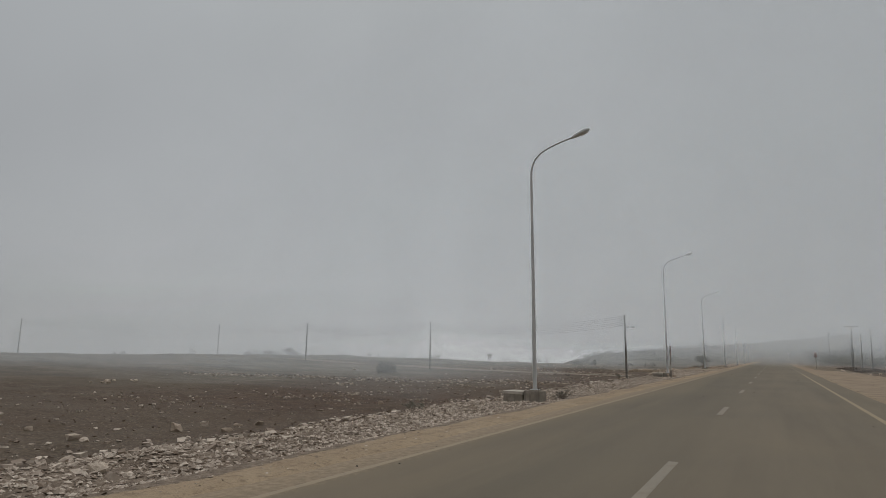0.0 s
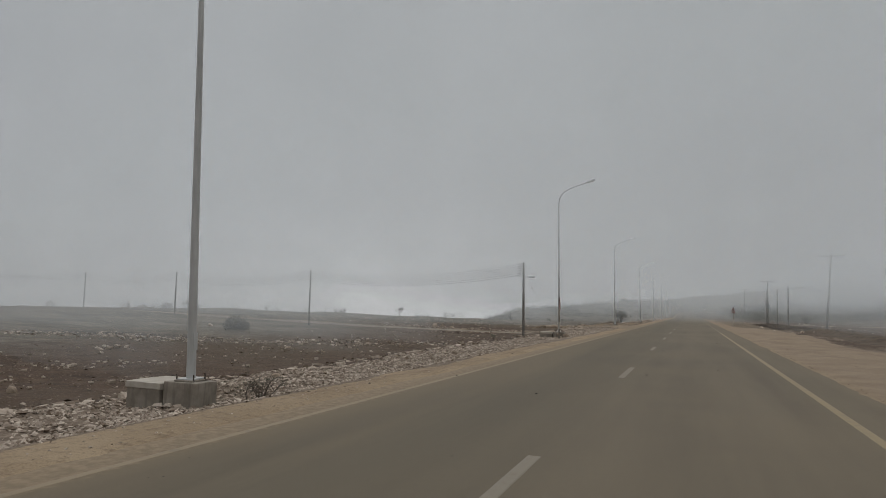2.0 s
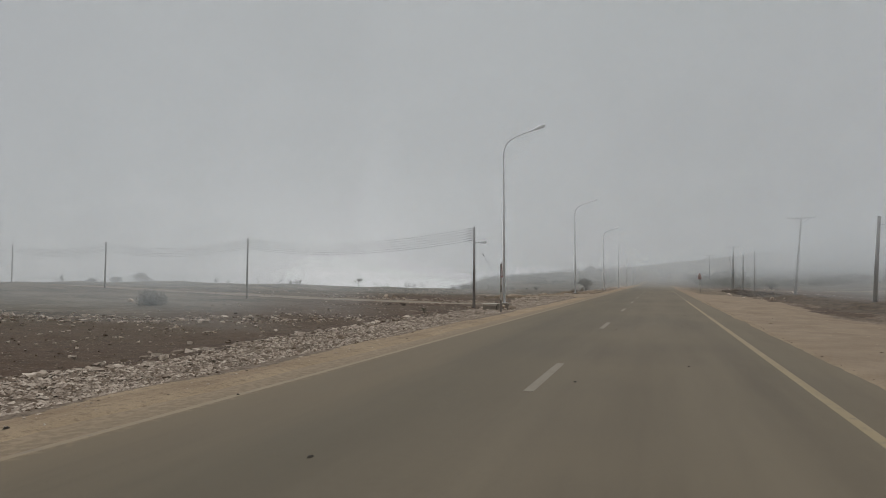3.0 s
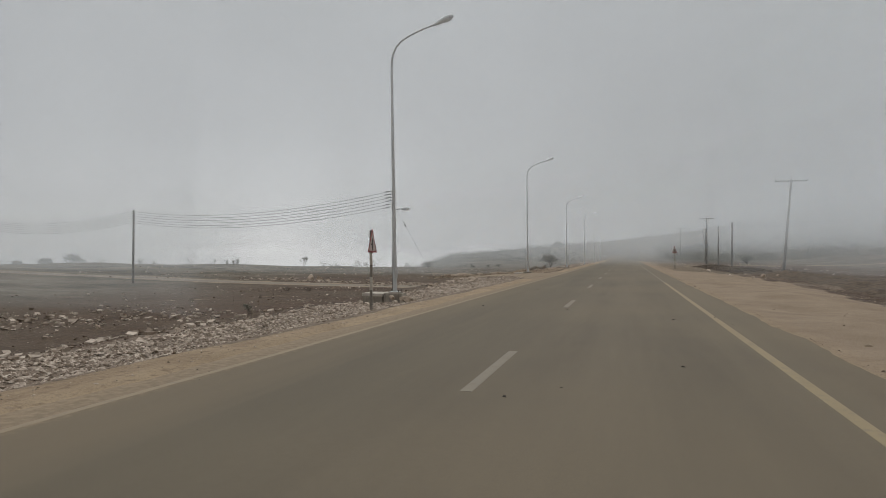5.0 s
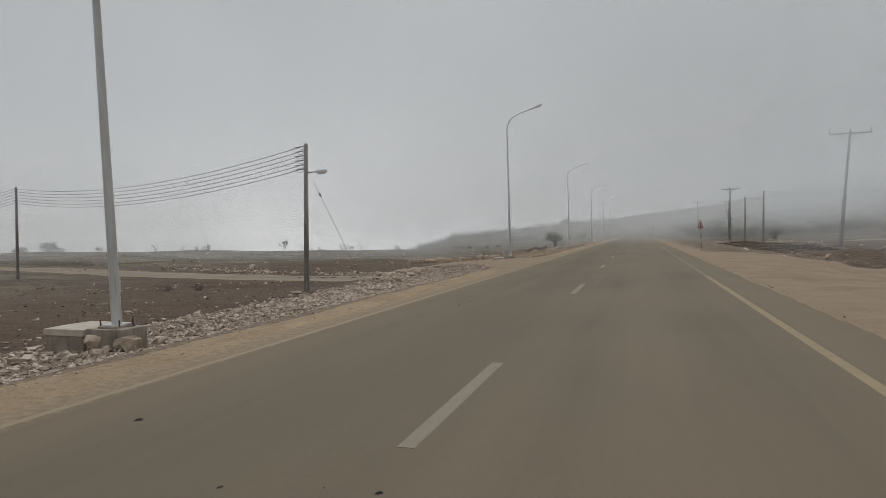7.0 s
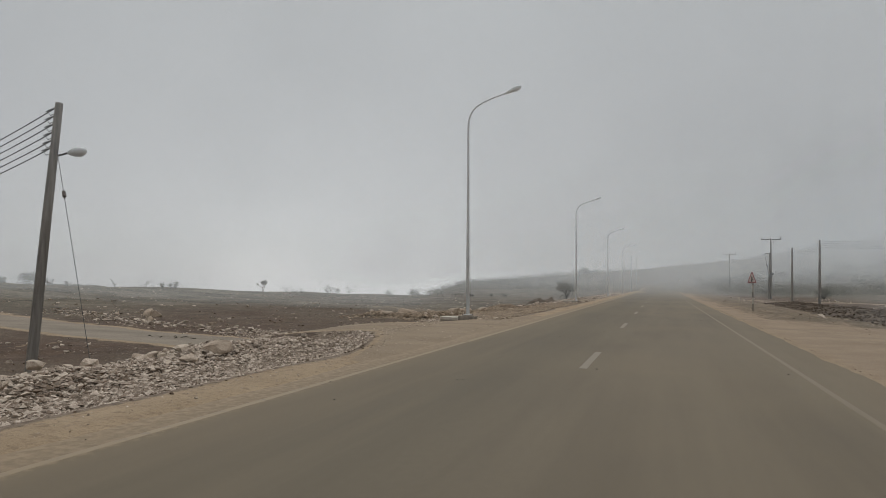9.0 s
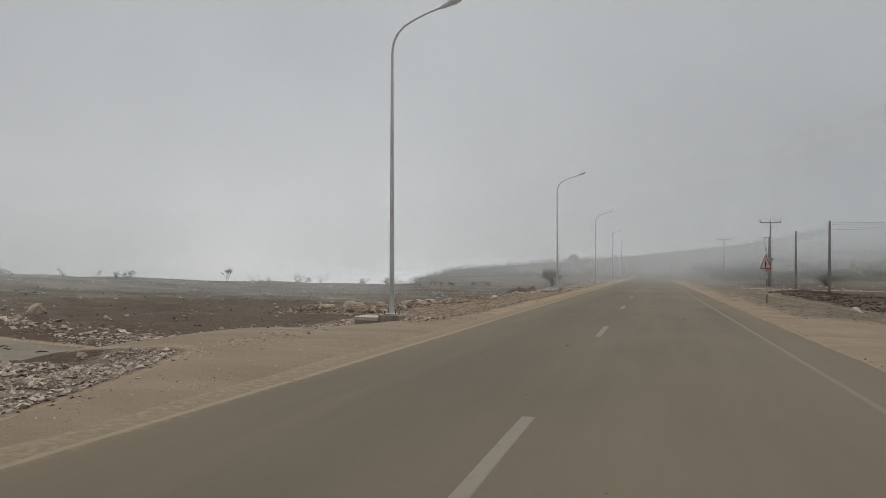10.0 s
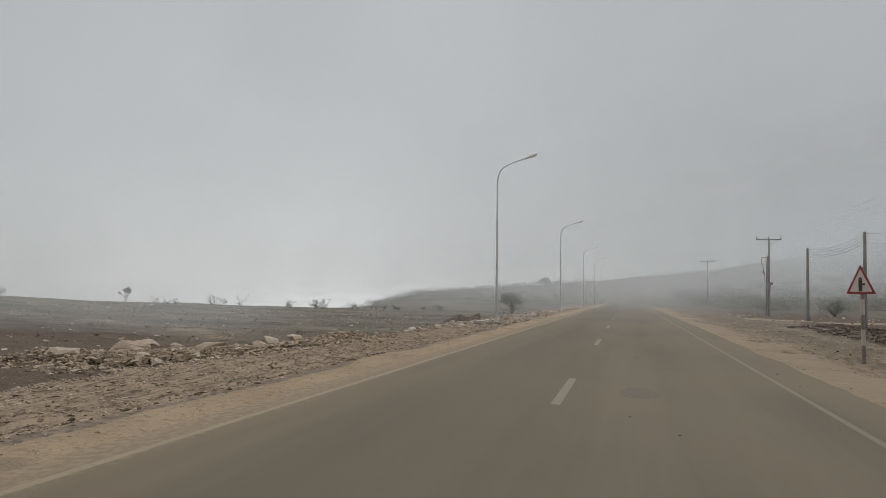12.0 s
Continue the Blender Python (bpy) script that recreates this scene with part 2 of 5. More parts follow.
def mat_lid():
    k = Nodes("pale_concrete_lid", 0.9)
    a, b = k.noise(4, 6, 0.6), k.noise(50, 4)
    return k.done(k.mix(k.span(a, 0.35, 0.7), (0.47, 0.425, 0.365), (0.36, 0.32, 0.265)), b, 0.4, 0.008)


def mat_simple(name, a, b, scale, rough, metal=0.0, stretch=None, bump=0.2):
    k = Nodes(name, rough, metal)
    f = k.noise(scale, 5, 0.6, stretch)
    return k.done(k.mix(k.span(f, 0.35, 0.65), a, b), k.noise(scale * 8, 3), bump, 0.005)


M_GROUND, M_ASPHALT, M_ROCK, M_GRAVEL, M_RUBBLE = mat_ground(), mat_asphalt(), mat_rock(), mat_gravel(), mat_rubble()
M_WHITE_LINE = mat_paint("worn_white_paint", (0.226, 0.195, 0.148))
M_YELLOW_LINE = mat_paint("worn_yellow_paint", (0.29, 0.228, 0.132))
M_FAINT_LINE = mat_paint("faint_road_paint", (0.192, 0.158, 0.108))
M_DUST = mat_paint("dust_on_paint", (0.262, 0.200, 0.124))
M_DUSTY_LINE = mat_paint("dust_covered_paint", (0.262, 0.203, 0.128))
M_CONCRETE, M_LID = mat_concrete(), mat_lid()
M_STEEL = mat_simple("galvanised_steel", (0.42, 0.42, 0.41), (0.54, 0.54, 0.53), 6, 0.55, 0.1, (1, 1, 0.2))
M_DARK_STEEL = mat_simple("rusty_steel", (0.05, 0.045, 0.04), (0.11, 0.085, 0.065), 9, 0.7, 0.3)
M_LANTERN = mat_simple("grey_lantern_housing", (0.54, 0.55, 0.55), (0.64, 0.65, 0.65), 8, 0.5)
M_LENS = mat_simple("clouded_lens", (0.58, 0.58, 0.56), (0.66, 0.66, 0.64), 8, 0.25)
M_WOOD = mat_simple("weathered_pole_wood", (0.13, 0.117, 0.102), (0.225, 0.203, 0.178), 10, 0.85, 0.0, (1, 1, 0.06), 0.6)
M_BOX = mat_simple("grey_box_paint", (0.17, 0.17, 0.165), (0.24, 0.24, 0.23), 7, 0.6)
M_CABLE = mat_simple("black_cable", (0.03, 0.03, 0.03), (0.05, 0.05, 0.05), 20, 0.6)
M_INSULATOR = mat_simple("brown_porcelain", (0.06, 0.04, 0.03), (0.10, 0.07, 0.055), 20, 0.3)
M_SIGN_RED = mat_simple("faded_red_sheeting", (0.20, 0.032, 0.034), (0.27, 0.055, 0.05), 5, 0.5)
M_SIGN_WHITE = mat_simple("dusty_white_sheeting", (0.50, 0.42, 0.385), (0.58, 0.50, 0.46), 5, 0.5)
M_SIGN_BLACK = mat_simple("dark_sheeting", (0.035, 0.026, 0.022), (0.055, 0.042, 0.035), 5, 0.5)
M_SIGN_BACK = mat_simple("bare_aluminium", (0.30, 0.30, 0.30), (0.40, 0.40, 0.40), 6, 0.5, 0.5)
M_BAND_PALE = mat_simple("dusty_white_band", (0.36, 0.325, 0.275), (0.47, 0.43, 0.37), 7, 0.6)
M_BAND_DARK = mat_simple("faded_black_band", (0.15, 0.130, 0.108), (0.22, 0.19, 0.158), 7, 0.6)
M_BARK = mat_simple("dry_bark", (0.09, 0.07, 0.055), (0.16, 0.13, 0.105), 14, 0.9, 0.0, (1, 1, 0.3), 0.5)
M_LEAF = mat_simple("dull_leaf", (0.10, 0.098, 0.072), (0.16, 0.152, 0.12), 3, 0.8)
M_SCRUB = mat_simple("dry_scrub_leaf", (0.13, 0.122, 0.092), (0.19, 0.178, 0.138), 2, 0.9)
# dusty grey of dry weeds; on far bushes the paleness paints in fog haze
M_PALE_LEAF = mat_simple("dusty_hazed_leaf", (0.16, 0.152, 0.118), (0.24, 0.228, 0.185), 2, 0.9)
M_DEBRIS = mat_simple("dark_debris", (0.025, 0.02, 0.016), (0.06, 0.048, 0.036), 12, 0.9)
M_PATCH = mat_simple("dark_asphalt", (0.110, 0.093, 0.067), (0.138, 0.117, 0.085), 9, 0.8)
M_SOIL_CLOD = mat_simple("dry_soil_clod", (0.070, 0.046, 0.030), (0.150, 0.106, 0.070), 4, 0.95, 0.0, None, 0.8)
M_CLOD = mat_simple("turned_earth", (0.050, 0.035, 0.023), (0.130, 0.094, 0.062), 3, 0.95, 0.0, None, 0.8)


def mat_fog():
    """Thin droplets: mostly clear, the rest scatters the sky's light to both sides."""
    m = bpy.data.materials.new("fog_veil")
    m.use_nodes = True
    t = m.node_tree
    t.nodes.clear()
    n, lk = t.nodes.new, t.links.new
    out, mixs, clear, both = n("ShaderNodeOutputMaterial"), n("ShaderNodeMixShader"), n("ShaderNodeBsdfTransparent"), n("ShaderNodeMixShader")
    dif, trn = n("ShaderNodeBsdfDiffuse"), n("ShaderNodeBsdfTranslucent")
    for s in (dif, trn):
        s.inputs["Color"].default_value = (0.905, 0.945, 0.972, 1)
    both.inputs[0].default_value = 0.5
    lk(dif.outputs[0], both.inputs[1])
    lk(trn.outputs[0], both.inputs[2])
    co = n("ShaderNodeTexCoord")
    att = n("ShaderNodeAttribute")
    att.attribute_name = "thickness"
    wisp = n("ShaderNodeTexNoise")
    wisp.inputs["Scale"].default_value, wisp.inputs["Detail"].default_value = 0.045, 4
    lk(co.outputs["Object"], wisp.inputs["Vector"])
    nm = n("ShaderNodeMapRange")
    nm.inputs["From Min"].default_value, nm.inputs["From Max"].default_value = 0.3, 0.7
    nm.inputs["To Min"].default_value, nm.inputs["To Max"].default_value = 0.72, 1.12
    lk(wisp.outputs["Fac"], nm.inputs["Value"])
    a = n("ShaderNodeMath")
    a.operation, a.use_clamp = "MULTIPLY", True
    lk(att.outputs["Fac"], a.inputs[0])
    lk(nm.outputs[0], a.inputs[1])
    lk(a.outputs[0], mixs.inputs[0])
    lk(clear.outputs[0], mixs.inputs[1])
    lk(both.outputs[0], mixs.inputs[2])
    lk(mixs.outputs[0], out.inputs[0])
    return m


M_FOG = mat_fog()


# ---------------------------------------------------------------- mesh tools
def mesh_of(name, verts, faces, material, smooth=False):
    me = bpy.data.meshes.new(name)
    me.from_pydata([tuple(v) for v in verts], [], faces)
    me.materials.append(material)
    if smooth:
        me.shade_smooth()
    me.update()
    return me


def part(name, shape, material, parent=None, label="", smooth=False):
    """Links (verts, faces) or a ready mesh as one object, under parent if there is one."""
    me = shape if isinstance(shape, bpy.types.Mesh) else mesh_of(name, shape[0], shape[1], material, smooth)
    ob = new(name, me)
    if parent is not None:
        ob.parent = parent
    if label:
        ob["label"] = label
    return ob


def thing(name, label, category, m, group="", kind=""):
    ob = new(name)
    ob.empty_display_size = 0.2
    ob.matrix_world = m
    return tagged(ob, label, category, group, kind)


def join(*shapes):
    vs, fs = [], []
    for v, f in shapes:
        o = len(vs)
        vs += [tuple(p) for p in v]
        fs += [tuple(i + o for i in q) for q in f]
    return vs, fs


def tube(points, radii, n=10, cap=True):
    """A round bar through points, with a radius at each."""
    pts = [Vector(p) for p in points]
    vs, fs = [], []
    side = None
    for i, p in enumerate(pts):
        d = (pts[min(i + 1, len(pts) - 1)] - pts[max(i - 1, 0)]).normalized()
        if side is None:
            side = d.orthogonal().normalized()
        side = (side - d * side.dot(d)).normalized()
        other = d.cross(side)
        r = radii[i] if isinstance(radii, (list, tuple)) else radii
        for k in range(n):
            a = 2 * math.pi * k / n
            vs.append(p + side * (r * math.cos(a)) + other * (r * math.sin(a)))
    for i in range(len(pts) - 1):
        for k in range(n):
            a, b = i * n + k, i * n + (k + 1) % n
            fs.append((a, b, b + n, a + n))
    if cap:                          # ends on corners of their own, so that smooth sides stay straight
        m = len(vs)
        vs += vs[:n] + vs[m - n:m]
        fs.append(tuple(range(m + n - 1, m - 1, -1)))
        fs.append(tuple(range(m + n, m + 2 * n)))
    return vs, fs


def block(sx, sy, sz, c=(0, 0, 0), bevel=0.015, wobble=0.0, rng=None):
    """A box on its base at c, with bevelled and, if asked, uneven edges."""
    bm = bmesh.new()
    bmesh.ops.create_cube(bm, size=1)
    for v in bm.verts:
        v.co = Vector((v.co.x * sx, v.co.y * sy, (v.co.z + 0.5) * sz))
    if bevel:
        bmesh.ops.bevel(bm, geom=list(bm.edges), offset=bevel, segments=2, profile=0.6, affect="EDGES")
    if wobble:
        bmesh.ops.subdivide_edges(bm, edges=list(bm.edges), cuts=2, use_grid_fill=True)
        for v in bm.verts:
            v.co += Vector(noise.noise_vector(v.co * 5 + Vector((sx * 7, sy * 3, sz)))) * wobble
    for v in bm.verts:
        v.co += Vector(c)
    bm.verts.index_update()
    out = [v.co.copy() for v in bm.verts], [tuple(v.index for v in f.verts) for f in bm.faces]
    bm.free()
    return out


def moved(shape, m):
    return [m @ Vector(v) for v in shape[0]], shape[1]


def lerp_table(x, table):
    if x <= table[0][0]:
        return table[0][1]
    for (a, u), (b, v) in zip(table, table[1:]):
        if x <= b:
            return u + (v - u) * (x - a) / (b - a)
    return table[-1][1]


def smooth01(x):
    x = min(1.0, max(0.0, x))
    return x * x * (3 - 2 * x)


# ---------------------------------------------------------------- lie of the land
HILL = [(-400, -40), (-170, -9), (-114, 1.8), (-58, 7.4), (-8, 11), (36, 15), (120, 22), (400, 36)]
TRACK = [(-3, 86.6), (-9, 86.6), (-15, 87.8), (-25, 89.8), (-35, 93.0), (-46, 97.0), (-57, 100.2), (-69, 102), (-80, 102), (-100, 99), (-140, 88), (-320, 60)]
MOUTH = [(-18.5, 93.0), (-15.0, 92.2), (-12.2, 91.8), (-10.0, 91.8), (-8.6, 92.4), (-9.6, 95.5), (-10.4, 99.0)]
FOOTPATH = [(-27, 67.5), (-23.5, 69.9), (-21.9, 72), (-21.8, 76), (-22, 80), (-22.6, 86)]
WORN = [(-21, 123), (-30, 130), (-41, 133)]
TRACK_R = [(5, 171), (10, 166), (16, 160), (23, 157), (40, 153), (80, 148)]


def hill(x, y):
    rise = 0.35 * smooth01((y - 215) / 130) + 0.65 * smooth01((y - 260) / 160)
    fall = 1.0 - 0.55 * smooth01((y - 430) / 250)
    return lerp_table(x, HILL) * rise * fall


def bend(y):
    """Sideways shift of the road, which swings to the right far ahead."""
    return 0.0006 * max(0.0, y - 230) ** 2


def road_z(y):
    return 2.6 * smooth01((y - 205) / 120) + 3.5 * smooth01((y - 300) / 150)


def near_line(x, y, line):
    best = 1e9
    for (ax, ay), (bx, by) in zip(line, line[1:]):
        dx, dy = bx - ax, by - ay
        t = min(1, max(0, ((x - ax) * dx + (y - ay) * dy) / (dx * dx + dy * dy)))
        best = min(best, math.hypot(x - ax - t * dx, y - ay - t * dy))
    return best


def track_half(x):
    return 2.4 + 6.0 * min(1.2, max(0.0, (x + 8.0) / 2.8)) ** 1.6


CREST = [(-12, 265, -1.5), (-26, 218, -1.5), (-45, 192, -1.25), (-73, 171, -0.8), (-85, 161, -0.25), (-99, 145, 0.45), (-116, 108, 0.45), (-130, 71, 0.1), (-140, 30, -0.1), (-150, -60, -0.3), (-160, -900, -0.3)]


def crest_at(x, y):
    """How far a place lies beyond the field's crest (below 0: before it), and the crest's height there."""
    best = (1e9, 0, 0)
    for (ax, ay, az), (bx, by, bz) in zip(CREST, CREST[1:]):
        dx, dy = bx - ax, by - ay
        t = min(1, max(0, ((x - ax) * dx + (y - ay) * dy) / (dx * dx + dy * dy)))
        d = math.hypot(x - ax - t * dx, y - ay - t * dy)
        if d < best[0]:
            side = dx * (y - ay) - dy * (x - ax)
            best = (d, -1 if side > 0 else 1, az + (bz - az) * t)
    return best[0] * best[1], best[2]


def left_base(x, y):
    base = -0.09 * smooth01((-x - 5.28) / 0.18) - 0.17 * smooth01((-x - 5.4) / 1.1) - 0.89 * smooth01((-x - 7.6) / 8.0)
    mouth = smooth01((near_line(x, y, TRACK) - track_half(x)) / 1.5)
    base *= mouth + (1 - mouth) * smooth01((-x - 5.5) / 12)
    d, zc = crest_at(x, y)
    if d < 0:
        return base + (zc - base) * smooth01((d + 75) / 75) * smooth01((-x - 12) / 20)
    return zc - (0.022 * d + 0.0006 * d * d * (1 if d < 120 else 120 / d)) * smooth01((math.degrees(math.atan2(-x, max(y - 60, 1.0))) - 16) / 6)


def right_base(x, y):
    base = -0.35 * smooth01((x - 7) / 6) + max(0, x - 30) * 0.085 * smooth01((x - 28) / 30)
    return min(base, 9 + 0.01 * x)


FEET = [(-7.7, 23.3, 0.16), (-7.6, 93.4, 0.02)]


def land(x, y, rough=True):
    """Height of the ground."""
    rz = road_z(y)
    base = left_base(x, y) if x < 0 else right_base(x, y)
    if y > 255 and abs(x) < 40:
        t, far = smooth01((x + 40) / 80), smooth01((y - 255) / 45)
        base += ((1 - t) * left_base(min(x, 0.0), y) + t * right_base(max(x, 0.0), y) - base) * far
    off = max(smooth01((abs(x - bend(y)) - 7) / 25), smooth01((y - 272) / 60))
    z = base + rz * (1 - off) + hill(x, y) * off
    if rough:
        w = smooth01((abs(x + 0.3) - 4.6) / 2.5)
        tr = min(near_line(x, y, TRACK) - track_half(x), near_line(x, y, TRACK_R) - 2.2)
        w *= 0.25 + 0.75 * smooth01(tr / 2.0)
        p = Vector((x, y, 0))
        z += w * (0.16 * noise.noise(p * 0.23) + 0.07 * noise.noise(p * 0.9) + 0.05 * noise.noise(p * 2.3))
        if y > 93 and 5.5 < -x < 13:
            z += 0.05 * noise.noise(Vector((x * 2.2, y * 0.3, 3))) + 0.03 * noise.noise(Vector((x * 5, y * 0.8, 6)))
        if abs(x) > 60 or y > 200:
            z += 0.5 * noise.noise(p * 0.05)
    if -10 < x < -5.4 and y < 97:
        for fx, fy, deep in FEET:
            z -= deep * smooth01((1.9 - math.hypot(x - fx, (y - fy) * 0.8)) / 0.9)
    knoll = math.hypot(x + 176, y - 202)
    if knoll < 40:
        z += (-0.6 - z) * smooth01((40 - knoll) / 22)
    if -4.45 < x - bend(y) < 4.8:
        z -= 0.06
    return z


def graded(a, b, fine_a, fine_b, step, grow, widest):
    """Coordinates from a to b: even steps in the middle stretch, wider and wider outside."""
    xs = list(np.arange(fine_a, fine_b + 1e-6, step))
    x, d = fine_b, step
    while x < b:
        d = min(d * grow, widest)
        x += d
        xs.append(x)
    x, d = fine_a, step
    while x > a:
        d = min(d * grow, widest)
        x -= d
        xs.insert(0, x)
    return xs


def build_ground():
    xs = graded(-2600, -10.5, -18, -10.8, 0.36, 1.09, 180)[:-1] + list(np.arange(-10.6, -4.7, 0.14)) + graded(-4.5, 2600, -4.5, 16, 0.36, 1.09, 180)
    ys = graded(-900, 3000, -8, 128, 0.5, 1.07, 180)
    verts, faces, sandy, stony, scrubby, dusty, layered = [], [], [], [], [], [], []
    for y in ys:
        for x in xs:
            verts.append((x, y, land(x, y)))
            tl = near_line(x, y, TRACK) - track_half(x)
            tr = near_line(x, y, TRACK_R) - 2.3
            wob = 0.35 * noise.noise(Vector((y * 0.35, 3.3, 0)))
            left_sand = smooth01((x + 5.35 + wob) / 0.5) if x < 0 else 0
            right_edge = 11.5 if y < 100 else 9.0
            right_sand = smooth01((right_edge + 2.2 * noise.noise(Vector((x * 0.1, y * 0.06, 7))) - x) / 1.5) if x > 0 else 0
            if y > 104 and x > 5.5:
                right_sand *= 0.62 + 0.3 * noise.noise(Vector((x * 0.5, y * 0.12, 2)))
            tracks = max(smooth01(0.5 - tl / 1.2), smooth01(0.5 - tr / 1.0) * 0.95)
            if y > 200:
                k = 1 - smooth01((y - 200) / 40)
                left_sand, right_sand = left_sand * k, right_sand * k
            worn = 0.44 * smooth01(1.0 - near_line(x, y, WORN) / 4.5) if x < -15 and y > 100 else 0.0
            if -29 < x < -19 and 65 < y < 88:
                worn = 0.46 * smooth01(1.0 - near_line(x, y, FOOTPATH) / 1.1)
            sandy.append(max(left_sand, right_sand, tracks, worn))
            lay = 0.0
            if x < -5 and y > 93:
                lay = smooth01((-x - 4.95) / 0.5) * (1 - smooth01((-x - 9.8 - 0.05 * min(y - 93, 60)) / 2.5)) * smooth01((y - 93) / 5)
            elif x > 6 and y > 96:
                lay = smooth01((x - 5.3 + 0.9 * noise.noise(Vector((y * 0.2, 1, 1)))) / 1.2) * (1 - smooth01((x - 11) / 3)) * smooth01((y - 96) / 6)
            if y > 190:
                lay *= 1 - smooth01((y - 190) / 40)
            layered.append(lay)
            dusty.append(smooth01(0.5 - (tl + 0.5) / 1.2) if x < -3 else 0.0)
            g = 0.0
            if x < -4.5:
                reach = 8.6 + 1.2 * noise.noise(Vector((y * 0.12, 9.1, 0))) + (2.8 if y > 96 else 0)
                g = 1 - smooth01((-x - reach) / 1.6)
            elif x > 8:
                g = 0.75 * (1 - smooth01((x - 14) / 4)) * (0.7 + 0.5 * noise.noise(Vector((x * 0.3, y * 0.1, 4))))
            if y > 200:
                g *= 1 - smooth01((y - 200) / 40)
            stony.append(max(0.0, g))
            sc = smooth01((-x - 18) / 30) * (0.7 + 0.6 * noise.noise(Vector((x * 0.02, y * 0.02, 1))))
            if y > 105 and x < -9:
                sc = max(sc, 0.75 * smooth01((y - 112) / 16))
            sc = max(sc, smooth01((x - 22) / 18), smooth01((y - 190) / 40))
            scrubby.append(sc)
    n = len(xs)
    for j in range(len(ys) - 1):
        for i in range(n - 1):
            a = j * n + i
            faces.append((a, a + 1, a + n + 1, a + n))
    me = mesh_of("ground", verts, faces, M_GROUND, True)
    for name, vals in (("sandy", sandy), ("stony", stony), ("scrubby", scrubby), ("dusty", dusty), ("layered", layered)):
        me.attributes.new(name, "FLOAT", "POINT").data.foreach_set("value", np.array(vals, dtype=np.float32))
    return tagged(new("ground", me), "brown stony field with pale sandy verges and dirt tracks", "ground", kind="structure")


ground = build_ground()


# ---------------------------------------------------------------- road
def build_road():
    ys = list(np.arange(-70, 160, 0.4)) + list(np.arange(160, 287, 2.0))
    cols = (-4.2, -3.2, -2.0, 0.0, 2.0, 3.6, 4.66)
    verts, faces = [], []
    for y in ys:
        z = road_z(y)
        for i, x in enumerate(cols):
            e = 0.0
            if i == 0:
                e = 0.14 * noise.noise(Vector((y * 0.4, 0, 0))) + 0.06 * noise.noise(Vector((y * 2.1, 5, 0)))
            elif i == 6:
                e = 0.12 * noise.noise(Vector((y * 0.35, 11, 0))) + 0.08 * noise.noise(Vector((y * 1.9, 15, 0)))
            verts.append((x + e + bend(y), y, z + 0.012 * (1 - (x / 4.6) ** 2)))
        verts.append((verts[-1][0] + 0.03, y, z - 0.14))
        verts.append((verts[-8][0] - 0.03, y, z - 0.14))
    n = 9
    for j in range(len(ys) - 1):
        a = j * n
        for i in range(7):
            faces.append((a + i, a + i + 1, a + n + i + 1, a + n + i))
        faces.append((a + 8, a, a + n, a + n + 8))
    road = part("road", (verts, faces), M_ASPHALT)
    tagged(road, "dust-covered two-lane asphalt road with worn markings", "road", kind="structure")

    def strip(name, x, y0, y1, width, mat, label, seed):
        k = max(2, int((y1 - y0) / (0.8 if y1 - y0 < 10 else 2.0)) + 1)
        v, f = [], []
        for i, y in enumerate(np.linspace(y0, y1, k)):
            z = road_z(y) + 0.012 * (1 - (x / 4.6) ** 2)
            w = width * (0.5 + 0.04 * noise.noise(Vector((y * 1.3, seed, 0))))
            c = x + bend(y)
            v += [(c - w - 0.012, y, z + 0.0005), (c - w, y, z + 0.004), (c + w, y, z + 0.004), (c + w + 0.012, y, z + 0.0005)]
        for i in range(k - 1):
            a = 4 * i
            f += [(a, a + 1, a + 5, a + 4), (a + 1, a + 2, a + 6, a + 5), (a + 2, a + 3, a + 7, a + 6)]
        e = 4 * (k - 1)
        f += [(0, 3, 2, 1), (e, e + 1, e + 2, e + 3)]
        return part(name, (v, f), mat, road, label)

    strip("edge_line", -3.66, -60, 81.5, 0.085, M_DUSTY_LINE, "worn dusty white edge line", 1.0)
    strip("edge_line", -3.65, 81.6, 93.4, 0.12, M_DUST, "edge line nearly buried in dust", 1.5)
    strip("edge_line", -3.66, 93.5, 284, 0.085, M_DUSTY_LINE, "worn dusty white edge line", 2.0)
    strip("edge_line", 3.65, -60, 72, 0.115, M_YELLOW_LINE, "faded yellow edge line", 3.0)
    strip("edge_line", 3.65, 72, 284, 0.075, M_FAINT_LINE, "worn dusty white edge line", 4.0)
    for i in range(-2, 23):
        y = 5.69 + 11.95 * i
        strip("lane_dash", -0.115, y, y + 3.1, 0.12, M_WHITE_LINE, "", 5.0 + i)
    v, f = [], []
    for k in range(28):
        a = 2 * math.pi * k / 28
        r = 1 + 0.18 * noise.noise(Vector((math.cos(a) * 1.5, math.sin(a) * 1.5, 4)))
        v.append((1.07 + 0.30 * r * math.cos(a), 103.0 + 0.6 * r * math.sin(a), 0.0155))
    v += [(1.07 + (x - 1.07) * 1.1, 103.0 + (y - 103.0) * 1.08, 0.009) for x, y, _ in v]
    f = [tuple(range(28))] + [(k, k + 28, (k + 1) % 28 + 28, (k + 1) % 28) for k in range(28)]
    part("asphalt_patch", (v, f), M_PATCH, road, "darker oval repair patch in the asphalt")
    return road


road = build_road()


